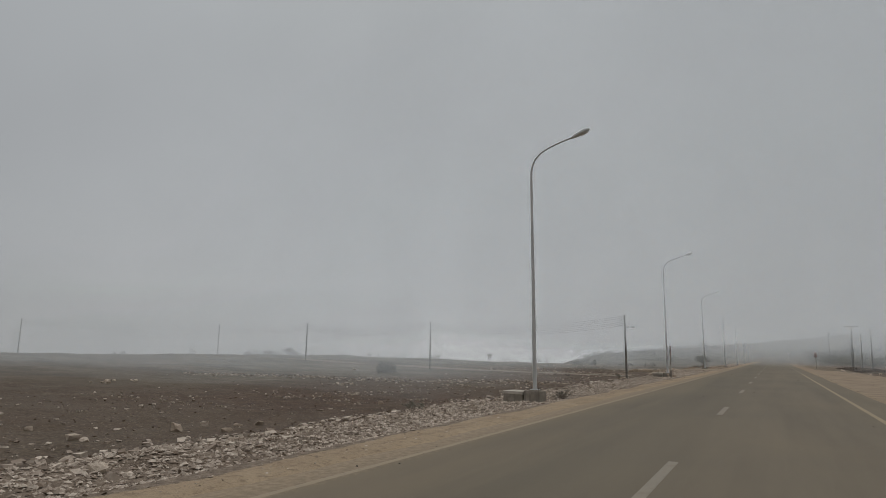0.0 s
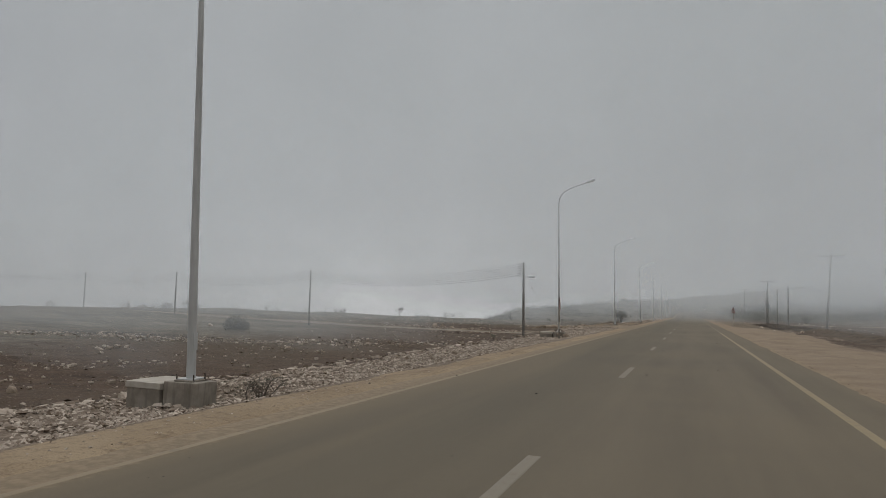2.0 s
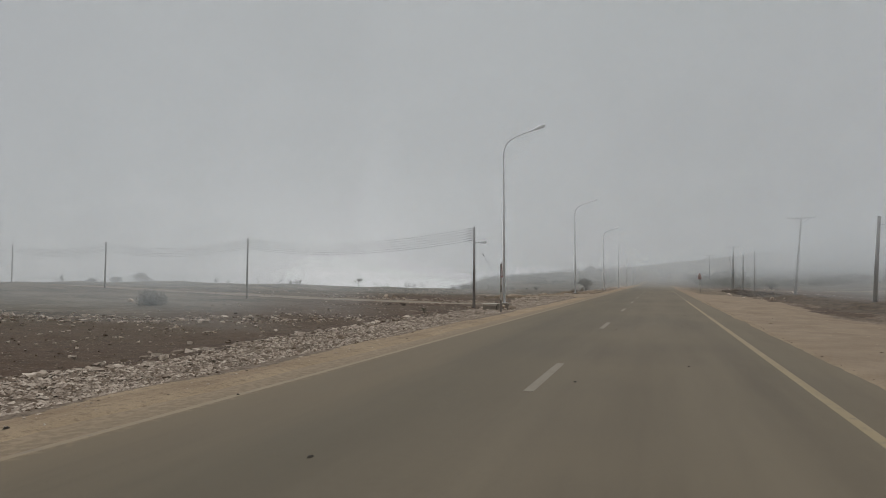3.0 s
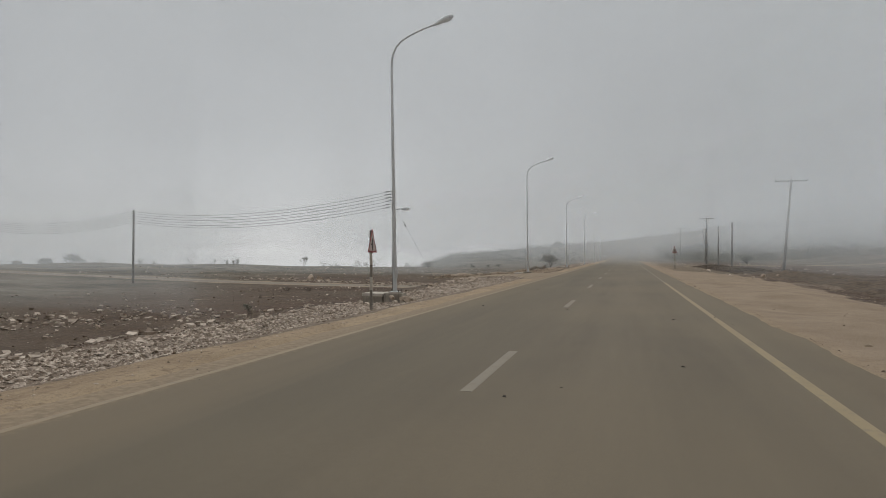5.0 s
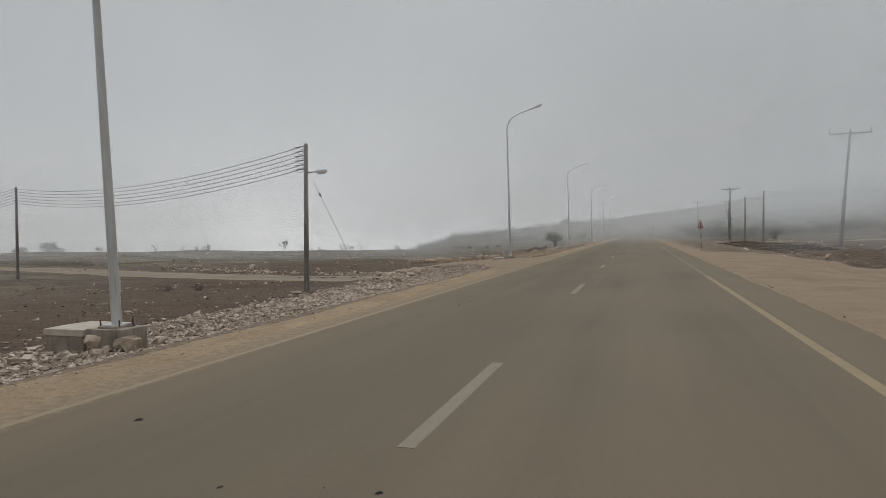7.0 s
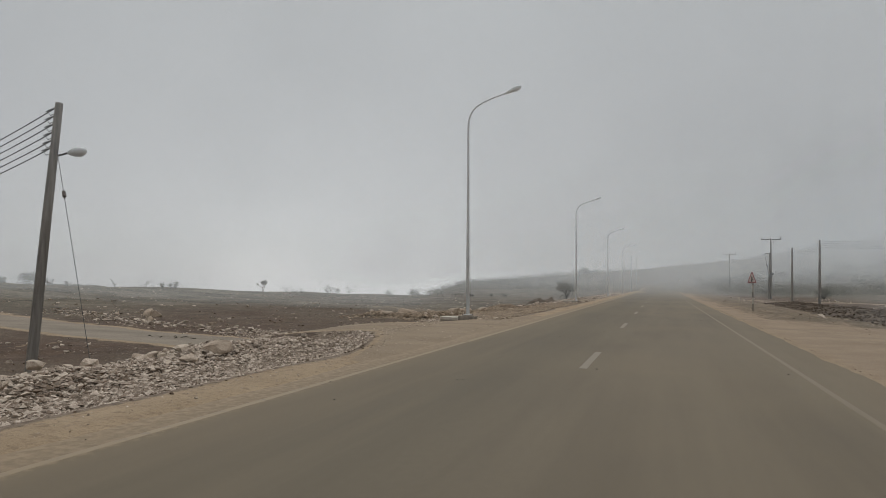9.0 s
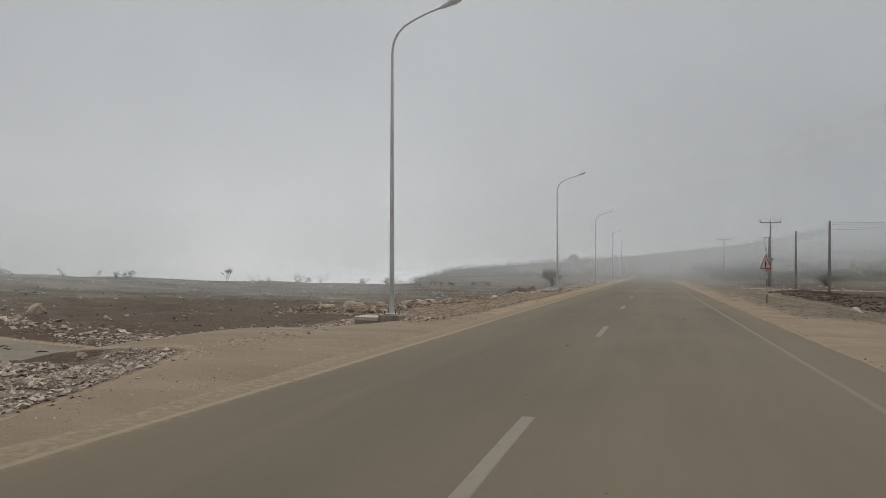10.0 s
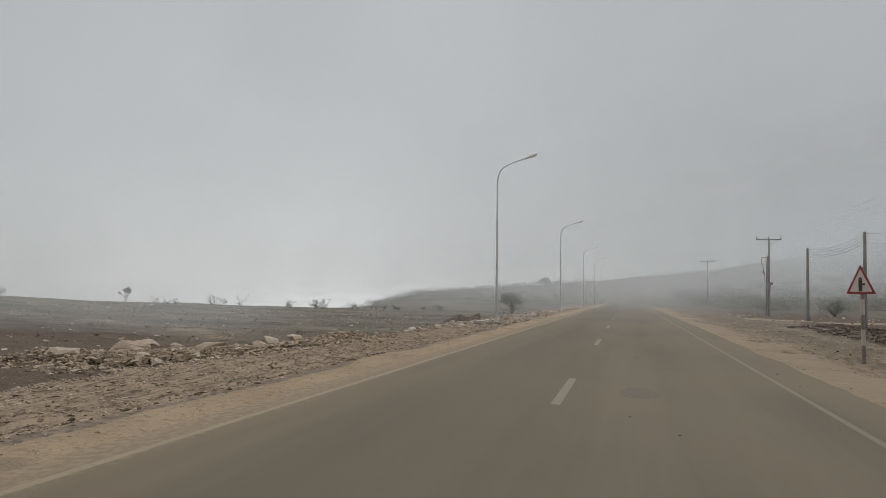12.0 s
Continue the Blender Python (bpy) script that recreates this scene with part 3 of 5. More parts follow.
# ---------------------------------------------------------------- street lamps and their footings
def build_lamp():
    lamp = thing("street_lamp", "tall grey galvanised street lamp with a curved arm over the road", "street lamp", Matrix.Identity(4), "street lamps along the road")
    part("pole", tube([(0, 0, 0.03), (0, 0, 0.5), (0, 0, 4.5), (0, 0, 8.8)], [0.086, 0.083, 0.065, 0.045], 12), M_STEEL, lamp, smooth=True)
    arm = [(0, 0, 8.78), (0.02, 0, 9.04), (0.075, 0, 9.27), (0.20, 0, 9.51), (0.43, 0, 9.73), (0.74, 0, 9.89), (1.05, 0, 10.01), (1.4, 0, 10.12), (1.78, 0, 10.22)]
    part("arm", tube(arm, [0.044, 0.043, 0.042, 0.04, 0.038, 0.036, 0.034, 0.033, 0.031], 10), M_STEEL, lamp, smooth=True)
    v, f = [], []
    prof = [(-0.42, 0.045, 0.04), (-0.36, 0.08, 0.07), (-0.18, 0.12, 0.105), (0.05, 0.165, 0.13), (0.25, 0.16, 0.12), (0.38, 0.11, 0.08), (0.42, 0.04, 0.03)]
    n = 12
    for x, w, h in prof:
        for k in range(n):
            a = 2 * math.pi * k / n
            v.append((x, w * math.cos(a), h * math.sin(a) * (1.0 if math.sin(a) > 0 else 0.6)))
    for i in range(len(prof) - 1):
        for k in range(n):
            a, b = i * n + k, i * n + (k + 1) % n
            f.append((a, b, b + n, a + n))
    f += [tuple(range(n - 1, -1, -1)), tuple(range((len(prof) - 1) * n, len(prof) * n))]
    m = pose(2.12, 0, 10.33, 0, -20, 0)
    lantern = part("lantern", moved((v, f), m), M_LANTERN, lamp, "pale grey oval lantern", True)
    v2, f2 = [], []
    for i, (x, w, h) in enumerate([(-0.02, 0.08, 0.0), (0.0, 0.11, -0.06), (0.16, 0.12, -0.085), (0.3, 0.09, -0.065), (0.34, 0.05, 0.0)]):
        for k in range(5):
            y = w * (k / 2 - 1)
            v2.append((x, y, -0.035 + h * (1 - 0.6 * (k / 2 - 1) ** 2)))
    for i in range(4):
        for k in range(4):
            a = i * 5 + k
            f2.append((a, a + 1, a + 6, a + 5))
    part("lens", moved((v2, f2), m), M_LENS, lantern, "clouded lamp lens", True)
    part("base_plate", block(0.34, 0.34, 0.025, (0, 0, 0), 0.005), M_STEEL, lamp)
    for sx in (-0.2, 0.2):
        for sy in (-0.15, 0.15):
            part("bolt", tube([(sx, sy, -0.03), (sx, sy, 0.11)], [0.015, 0.013], 6), M_DARK_STEEL, lamp)
    part("access_door", block(0.012, 0.10, 0.32, (0.084, 0, 0.55), 0.004), M_STEEL, lamp)
    return lamp


def build_footing():
    t = thing("lamp_footing", "stained grey concrete footing block under a street lamp", "concrete footing", Matrix.Identity(4), "lamp footings")
    part("block", block(0.76, 0.56, 0.86, (0, 0, -0.86), 0.02, 0.012), M_CONCRETE, t)
    part("grout_pad", block(0.42, 0.42, 0.035, (0, 0, 0), 0.01), M_CONCRETE, t, "grey mortar pad")
    return t


def build_chamber():
    t = thing("cable_chamber", "square concrete cable chamber with a pale lid beside a lamp", "cable chamber", Matrix.Identity(4), "cable chambers")
    part("body", block(0.82, 0.96, 0.80, (0, 0, -0.86), 0.02, 0.012), M_CONCRETE, t)
    part("lid", block(0.87, 1.01, 0.12, (0, 0, -0.085), 0.015, 0.008), M_LID, t, "pale sandy concrete lid")
    return t


# x, y, footing's top, chamber's top, lean towards -y in degrees
LAMPS = [(-7.36, 23.5, 0.10, -0.03, 2.6), (-7.12, 58.0, 0.10, 0.0, 2.4), (-7.25, 93.6, 0.05, -0.12, 1.2), (-7.0, 130.9, -0.12, -0.16, 0.2),
         (-6.6, 165.8, -0.25, -0.3, 0.3), (-6.4, 201.0, -0.5, -0.6, 0.0), (-6.3, 236.0, -0.6, -0.7, 0.0), (-6.3, 271.0, -0.6, -0.7, 0.0)]
lamp0, foot0, chamber0 = build_lamp(), build_footing(), build_chamber()
for i, (x, y, z, zc, lean) in enumerate(LAMPS):
    zz = road_z(y) + z
    for first, m in ((lamp0, pose(x, y, zz + 0.035, lean, 0.3 * math.cos(i), 0)), (foot0, pose(x, y, zz, 0, 0, 1.5 * math.sin(i))),
                     (chamber0, pose(x - 0.83, y + 0.16, road_z(y) + zc + 0.06, 0, 0.6, -1.0 + i % 3))):
        if i == 0:
            first.matrix_world = m
        else:
            copy_thing(first, m)


# ---------------------------------------------------------------- warning signs
def build_sign(branch, x, y, z, turn, zc, side):
    sign = thing("warning_sign", "red-bordered triangular side-road warning sign on a banded post", "road sign", pose(x, y, z, 0, 0, turn), "side-road warning signs")
    bands = [(-0.2, 0.5, M_BAND_DARK), (0.5, 0.92, M_BAND_PALE), (0.92, 1.31, M_BAND_DARK), (1.31, 1.72, M_BAND_PALE), (1.72, zc + 0.45, M_BAND_DARK)]
    for a, b, m in bands:
        part("post_band", tube([(0, 0.04, a), (0, 0.04, b)], 0.047, 12), m, sign, smooth=False)

    def tri(side, d0, d1, zc):
        h = side * 0.866
        c = [(-side / 2, zc - h / 3), (side / 2, zc - h / 3), (0, zc + 2 * h / 3)]
        out = []
        for i in range(3):           # rounded corners
            p, q, r = Vector(c[i]), Vector(c[i - 1]), Vector(c[(i + 1) % 3])
            cut = side * 0.04
            a, b = p + (q - p).normalized() * cut, p + (r - p).normalized() * cut
            out += [a, (a + b + p * 1.2) / 3.2, b]
        n = len(out)
        v = [(p.x, d0, p.y) for p in out] + [(p.x, d1, p.y) for p in out]
        f = [tuple(range(n)), tuple(range(2 * n - 1, n - 1, -1))] + [(i, i + n, (i + 1) % n + n, (i + 1) % n) for i in range(n)]
        return v, f

    plate = part("plate", tri(side, -0.008, -0.004, zc), M_SIGN_RED, sign, "faded red triangle")
    part("backing", tri(side, -0.0035, 0.0, zc), M_SIGN_BACK, sign)
    part("field", tri(side * 0.76, -0.013, -0.009, zc), M_SIGN_WHITE, plate, "dusty white triangle")
    sym = block(0.115, 0.003, 0.32, (0, -0.0155, zc - 0.19), 0)
    tip = ([(-0.0575, -0.017, zc + 0.135), (0.0575, -0.017, zc + 0.135), (0.0, -0.017, zc + 0.20), (-0.0575, -0.014, zc + 0.135), (0.0575, -0.014, zc + 0.135), (0.0, -0.014, zc + 0.20)],
           [(0, 1, 2), (5, 4, 3), (0, 3, 4, 1), (1, 4, 5, 2), (2, 5, 3, 0)])
    arm = block(0.085, 0.003, 0.055, (branch * 0.10, -0.0155, zc - 0.03), 0)
    part("symbol", join(sym, tip, arm), M_SIGN_BLACK, plate, "black junction symbol")
    for zz in (zc - 0.15, zc + 0.15):
        part("clamp", block(0.13, 0.10, 0.035, (0, 0.045, zz), 0.004), M_STEEL, sign)
    return sign


build_sign(-1, -6.17, 53.4, -0.04, 94, 1.96, 0.91)
build_sign(1, 6.85, 111.2, -0.05, -60, 2.12, 0.92)


far_sign = thing("marker_sign", "small pale marker sign on a thin post far ahead", "road sign", pose(5.6, 250, land(5.6, 250), 0, 0, 0))
part("post", tube([(0, 0, -0.2), (0, 0, 2.3)], 0.04, 8), M_BAND_PALE, far_sign)
part("plate", block(0.55, 0.012, 0.55, (0, -0.05, 1.75), 0.004), M_SIGN_WHITE, far_sign)

# ---------------------------------------------------------------- poles and lines
WIRE_Z = [0.12, 0.36, 0.60, 0.84, 1.08, 1.30]


def build_line_pole(base, top, count, label, side=0.0, r=0.15):
    b, t = Vector(base), Vector(top)
    p = thing("utility_pole", label, "utility pole", Matrix.Translation(b), "low-voltage poles")
    d = t - b
    part("shaft", tube([(0, 0, -0.4), tuple(d * 0.5), tuple(d)], [r, r * 0.86, r * 0.7], 12), M_WOOD, p, smooth=True)
    u = d.normalized()
    for k in range(count):
        c = d - u * WIRE_Z[k]
        a = Vector((-math.cos(side), -math.sin(side), 0))
        part("insulator", join(tube([tuple(c), tuple(c + a * 0.22)], [0.018, 0.018], 6), tube([tuple(c + a * 0.16), tuple(c + a * 0.18), tuple(c + a * 0.24), tuple(c + a * 0.26)], [0.02, 0.042, 0.042, 0.02], 8)), M_INSULATOR, p)
    return p


def cable(a, b, sag, r=0.012, n=24, label="thin black overhead cable", group="overhead cables"):
    a, b = Vector(a), Vector(b)
    pts = []
    for i in range(n + 1):
        t = i / n
        q = a.lerp(b, t)
        q.z -= 4 * sag * t * (1 - t)
        pts.append(tuple(q))
    ob = part("cable", tube(pts, r, 5), M_CABLE)
    return tagged(ob, label, "cable", group)


def tops(base, top, count):
    d = Vector(top) - Vector(base)
    u = d.normalized()
    return [Vector(top) - u * WIRE_Z[k] for k in range(count)]


U0 = ((-14.65, 77.82, -1.2), (-14.85, 78.5, 6.5))
UL = [((-47.55, 88.7, -1.15), (-47.75, 89.0, 6.5)), ((-79.3, 96.8, land(-79.3, 96.8)), (-79.3, 96.8, 6.85)),
      ((-117.7, 110.8, land(-117.7, 110.8)), (-117.7, 110.8, 7.65)), ((-152, 84, land(-152, 84)), (-152, 84, 8.0))]
chain = [U0] + UL
for i, (b, t) in enumerate(chain):
    lab = "leaning weathered utility pole at the track with a small lamp" if i == 0 else "weathered wooden utility pole standing in the field"
    build_line_pole(b, t, 6 if i < 3 else 4, lab, radians(-15), 0.142 if i == 0 else 0.125)
for (b0, t0), (b1, t1) in zip(chain, chain[1:]):
    for p, q in zip(tops(b0, t0, 6), tops(b1, t1, 6)):
        off = Vector((-0.22, 0.05, 0))
        cable(p + off, q + off, 1.0, 0.016 if b0 == U0[0] else 0.015)

pole0 = bpy.data.objects["utility_pole"]
for p, q in zip(tops(*U0, 6), tops(*UL[0], 6)):
    off = Vector((-0.22, 0.05, 0))
    a, d = p + off - Vector(U0[0]), (q - p).normalized()
    part("wire_clamp", tube([tuple(a), tuple(a + d * 0.12), tuple(a + d * 0.45), tuple(a + d * 0.6)], [0.012, 0.026, 0.022, 0.012], 8), M_CABLE, pole0)
    part("jumper_wire", tube([tuple(a + d * 0.5), tuple(a + d * 0.3 + Vector((0.02, 0, -0.16))), tuple(a + Vector((0.05, 0, -0.14))), tuple(a + Vector((0.16, 0, 0)))], 0.012, 5), M_CABLE, pole0)

# small lamp on the leaning pole, and its stay
pl = thing("pole_lantern", "small grey lantern on a short bracket fixed to the leaning pole", "lamp", Matrix.Translation((-14.9, 78.5, 5.0)))
part("bracket", tube([(0.1, 0, 0), (0.45, -0.06, 0.03), (0.75, -0.12, 0.04)], 0.028, 8), M_DARK_STEEL, pl)
v, f = [], []
for x, w, h in [(0.60, 0.05, 0.05), (0.72, 0.10, 0.09), (0.92, 0.15, 0.13), (1.10, 0.17, 0.145), (1.26, 0.12, 0.11), (1.32, 0.05, 0.04)]:
    for k in range(12):
        a = 2 * math.pi * k / 12
        v.append((x, -0.16 * x + w * math.cos(a), 0.04 + h * math.sin(a) * (0.8 if math.sin(a) > 0 else 1.1)))
for i in range(5):
    for k in range(12):
        a, b = i * 12 + k, i * 12 + (k + 1) % 12
        f.append((a, b, b + 12, a + 12))
f += [tuple(range(11, -1, -1)), tuple(range(60, 72))]
part("housing", (v, f), M_LANTERN, pl, "pale grey oval housing", True)
stay_a, stay_b = Vector((-14.75, 78.4, 5.2)), Vector((-10.5, 76.15, -0.9))
stay = thing("guy_wire", "thin steel stay wire from the leaning pole to the ground", "stay wire", Matrix.Translation(stay_b))
part("wire", tube([tuple(stay_a - stay_b), (0, 0, -0.1)], 0.0075, 5), M_CABLE, stay)
mid = (stay_a - stay_b) * 0.78
part("insulator", tube([tuple(mid), tuple(mid * 0.97)], [0.05, 0.05], 8), M_INSULATOR, stay)

# low-voltage poles on the other side
UA = ((18.05, 146.9, land(18.05, 146.9)), (18.17, 146.9, 6.95))
UB = ((18.05, 162.8, land(18.05, 162.8)), (18.13, 162.8, 6.9))
UX = ((52.0, 150.0, land(52.0, 150.0)), (52.0, 150.0, 9.4))
UD = ((16.3, 74.0, land(16.3, 74.0)), (16.75, 74.0, 6.3))
UY = ((50.0, 63.0, land(50.0, 63.0)), (50.0, 63.0, land(50.0, 63.0) + 7.2))
for b, t in (UA, UB, UX, UD, UY):
    build_line_pole(b, t, 4, "weathered wooden utility pole beside the dirt verge", radians(90), 0.15)
for a, b in ((UA, UB), (UA, UX), (UD, UY)):
    for p, q in zip(tops(*a, 4), tops(*b, 4)):
        cable(p, q, 0.45 if b is UB else 0.9)


def build_tee_pole(base, top, span, label, kit=False):
    b, d = Vector(base), Vector(top) - Vector(base)
    p = thing("power_pole", label, "power pole", Matrix.Translation(b), "medium-voltage poles")
    part("shaft", tube([(0, 0, -0.4), tuple(d * 0.5), tuple(d)], [0.16, 0.135, 0.10], 12), M_WOOD, p, smooth=True)
    c = d - Vector((0, 0, 0.25))
    part("crossarm", block(span, 0.12, 0.14, tuple(c), 0.01), M_DARK_STEEL, p)
    for sx in (-1, 1):
        part("brace", tube([tuple(c + Vector((sx * span * 0.27, 0.08, 0.0))), tuple(c + Vector((0, 0.08, -0.75)))], 0.03, 6), M_DARK_STEEL, p)
    for x in (-span / 2 + 0.08, 0, span / 2 - 0.08):
        q = c + Vector((x, 0, 0.14))
        part("insulator", tube([tuple(q), tuple(q + Vector((0, 0, 0.12))), tuple(q + Vector((0, 0, 0.2))), tuple(q + Vector((0, 0, 0.45)))], [0.03, 0.07, 0.05, 0.04], 8), M_INSULATOR, p)
    if kit:
        part("second_shaft", tube([(-0.32, 0, -0.4), (-0.22, 0, 4.4), (-0.1, 0, 7.6)], [0.12, 0.11, 0.09], 10), M_WOOD, p)
        part("switch_box", join(block(0.55, 0.42, 0.6, (-0.08, -0.2, 3.5), 0.03), block(0.36, 0.3, 0.34, (0.26, -0.15, 3.95), 0.03)), M_BOX, p, "grey switchgear box")
        part("bracket", block(0.7, 0.08, 0.08, (-0.45, 0, 7.4), 0.01), M_DARK_STEEL, p)
        part("drop_cable", tube([(-0.75, 0, 7.4), (-0.82, -0.05, 6.7), (-0.6, -0.05, 6.1), (-0.45, 0, 5.4), (-0.4, 0, 4.2)], 0.03, 6), M_CABLE, p)
        part("fuse", tube([(-0.62, -0.05, 5.75), (-0.56, -0.05, 5.35)], [0.1, 0.08], 8), M_INSULATOR, p)
    return p


TEES = [((18.2, 112.2, land(18.2, 112.2)), (19.1, 112.2, 9.85), 3.3, "leaning wooden power pole with a tee crossarm", False),
        ((18.2, 181.8, land(18.2, 181.8)), (18.3, 181.8, 9.6), 3.0, "wooden power pole with crossarm and switchgear boxes", True),
        ((17.0, 236, land(17, 236)), (17.0, 236, land(17, 236) + 9.4), 3.0, "distant wooden power pole with a tee crossarm", False)]
for t in TEES:
    build_tee_pole(*t)
for a, b in zip(TEES, TEES[1:]):
    for x in (-0.46, 0, 0.46):
        cable(Vector(a[1]) + Vector((x * a[2], 0, 0.25)), Vector(b[1]) + Vector((x * b[2], 0, 0.25)), 1.2, 0.006)


# ---------------------------------------------------------------- stones
def rock_mesh(seed, flat=0.7):
    """A broken, sharp-edged block: the hull of a few points strewn over a flattened ball."""
    rng = random.Random(seed)
    bm = bmesh.new()
    for _ in range(17):
        d = Vector((rng.gauss(0, 1), rng.gauss(0, 1), rng.gauss(0, 1))).normalized() * rng.uniform(0.42, 0.56)
        bm.verts.new((d.x, d.y * rng.uniform(0.8, 1.0), max(-0.3, min(0.33, d.z)) * flat * 1.35))
    hull = bmesh.ops.convex_hull(bm, input=bm.verts)
    bmesh.ops.delete(bm, geom=list({g for g in hull["geom_interior"] + hull["geom_unused"] if isinstance(g, bmesh.types.BMVert)}), context="VERTS")
    bmesh.ops.subdivide_edges(bm, edges=bm.edges[:], cuts=1, use_grid_fill=True)
    bmesh.ops.triangulate(bm, faces=bm.faces[:])
    for v in bm.verts:
        v.co += Vector(noise.noise_vector(v.co * 3.1 + Vector((seed * 3.7, seed, 2)))) * 0.07
    bmesh.ops.bevel(bm, geom=bm.edges[:], offset=0.004, segments=1, affect="EDGES", clamp_overlap=True)
    me = bpy.data.meshes.new("rock")
    bm.to_mesh(me)
    bm.free()
    me.materials.append(M_ROCK)
    return me


ROCKS = [rock_mesh(i + 1, 0.5 + 0.09 * (i % 5)) for i in range(14)]
rng = random.Random(11)


def put_rock(x, y, size, label, group, lift=0.0):
    ob = new("rock", ROCKS[rng.randrange(14)])
    s = size * rng.uniform(0.85, 1.15)
    ob.scale = (s * rng.uniform(0.9, 1.4), s * rng.uniform(0.8, 1.1), s * rng.uniform(0.8, 1.1))
    ob.rotation_euler = (rng.uniform(-0.3, 0.3), rng.uniform(-0.3, 0.3), rng.uniform(0, 6.28))
    ob.location = (x, y, land(x, y) + 0.12 * s + lift)
    return tagged(ob, label, "rock", group)


def rock_heap(points, spread, count, sizes, label, group, pile=0.0):
    for i in range(count):
        k = rng.random() * (len(points) - 1)
        a, b = points[int(k)], points[int(k) + 1]
        t = k - int(k)
        dx, dy = rng.gauss(0, spread), rng.gauss(0, spread)
        x, y = a[0] + (b[0] - a[0]) * t + dx, a[1] + (b[1] - a[1]) * t + dy
        if x > -5.5 and x < 5.5:
            continue
        put_rock(x, y, sizes[0] + (sizes[1] - sizes[0]) * rng.random() ** 2.2, label, group, pile * rng.random() * max(0, 1 - (dx * dx + dy * dy) / (2 * spread * spread)))


rock_heap([(-8.5, 72), (-9.1, 75), (-10.1, 79), (-9.7, 82)], 0.75, 80, (0.12, 0.46), "pale angular limestone rock heaped beside the dirt track", "rocks by the track mouth", 0.40)
rock_heap([(-19.5, 110.5), (-16.5, 111.3), (-13.8, 112.5), (-12.8, 116), (-12, 119)], 1.15, 90, (0.14, 0.52), "pale limestone boulder in a bulldozed heap", "boulder heap", 0.32)
rock_heap([(-12, 122), (-12, 132), (-13, 145), (-12, 160)], 1.6, 34, (0.2, 0.6), "pale limestone rock on the stony verge", "verge rocks", 0.1)
rock_heap([(-9.2, -2), (-8.9, 18), (-8.8, 40), (-9.0, 64)], 0.9, 40, (0.14, 0.34), "pale limestone rock at the edge of the field", "verge rocks")
rock_heap([(-14, 5), (-17, 25), (-20, 45), (-17, 66)], 4.0, 22, (0.14, 0.34), "pale limestone rock lying in brown soil", "field rocks")
rock_heap([(-22, 96), (-30, 99), (-42, 106)], 1.2, 18, (0.2, 0.6), "pale rock along the far side of the dirt track", "track-side rocks", 0.1)
rock_heap([(-45, 60), (-60, 110), (-45, 140), (-35, 150)], 16, 14, (0.2, 0.6), "pale limestone rock lying in the scrub field", "field rocks")
rock_heap([(12, 92), (13, 96), (22, 172), (26, 178), (30, 185)], 2.5, 14, (0.2, 0.6), "pale limestone rock on the dark field", "field rocks beyond the verge", 0.1)
put_rock(-14.9, 77.2, 0.78, "single pale boulder at the foot of the leaning pole", "field rocks")
rock_heap([(-6.95, 57.45), (-6.6, 57.6), (-6.5, 58.3)], 0.16, 11, (0.12, 0.36), "broken white rock piled against the lamp footing", "rocks at the lamp footing", 0.3)
put_rock(-7.0, 57.35, 0.30, "broken white rock piled against the lamp footing", "rocks at the lamp footing", 0.2)
put_rock(-6.55, 57.7, 0.34, "broken white rock piled against the lamp footing", "rocks at the lamp footing", 0.1)
put_rock(-6.5, 58.3, 0.30, "broken white rock piled against the lamp footing", "rocks at the lamp footing", 0.12)
put_rock(12.85, 94.3, 0.6, "single pale boulder on the sandy verge", "field rocks beyond the verge", 0.1)


put_rock(-6.55, 93.0, 0.34, "broken white rock piled against the lamp footing", "rocks at the lamp footing", 0.1)
put_rock(-6.35, 93.7, 0.42, "broken white rock piled against the lamp footing", "rocks at the lamp footing", 0.08)
for x, y, size in ((-9.0, 78.3, 0.55), (-9.5, 77.6, 0.5), (-12.1, 79.8, 0.5), (-12.2, 79.0, 0.4), (-11.0, 79.4, 0.4), (-8.6, 76.8, 0.4)):
    put_rock(x, y, size, "large white limestone slab on the rubble heap", "rocks by the track mouth", 0.12)
for x, y, size in ((-18.8, 110.3, 1.0), (-18.4, 113.2, 1.1), (-19.5, 115.5, 1.0), (-15.8, 110.9, 0.55), (-14.1, 112.5, 1.05), (-13.8, 113.5, 0.5), (-14.1, 115.9, 0.9), (-15.5, 119.0, 0.85),
                   (-15.7, 121.5, 0.95), (-14.7, 122.5, 0.85), (-12.9, 120.2, 0.55), (-17.2, 112.2, 0.9), (-16.4, 113.5, 0.8)):
    slab = put_rock(x, y, size * 1.12, "large angular limestone slab in a bulldozed heap", "boulder heap", 0.2)
    slab.scale.z *= 0.62
for x, y, size in ((-16.6, 10.4, 0.46), (-16.0, 10.3, 0.26), (-16.0, 13.4, 0.44), (-16.6, 15.1, 0.42), (-15.7, 15.8, 0.32), (-15.4, 16.5, 0.34), (-14.3, 13.9, 0.32), (-22.9, 33.4, 0.4), (-20.9, 11.6, 0.3),
                   (-16.7, 26.6, 0.32), (-34.5, 102.6, 0.9), (-32.8, 101.5, 0.7)):
    put_rock(x, y, size, "pale limestone rock lying alone in brown soil", "field rocks")
rock_heap([(-45, 31), (-47.5, 35)], 0.8, 10, (0.25, 0.6), "pale rock in a small cairn in the field", "field cairns", 0.1)
rock_heap([(-30.5, 41), (-29.5, 42)], 0.7, 7, (0.25, 0.5), "pale rock in a small cairn in the field", "field cairns", 0.1)


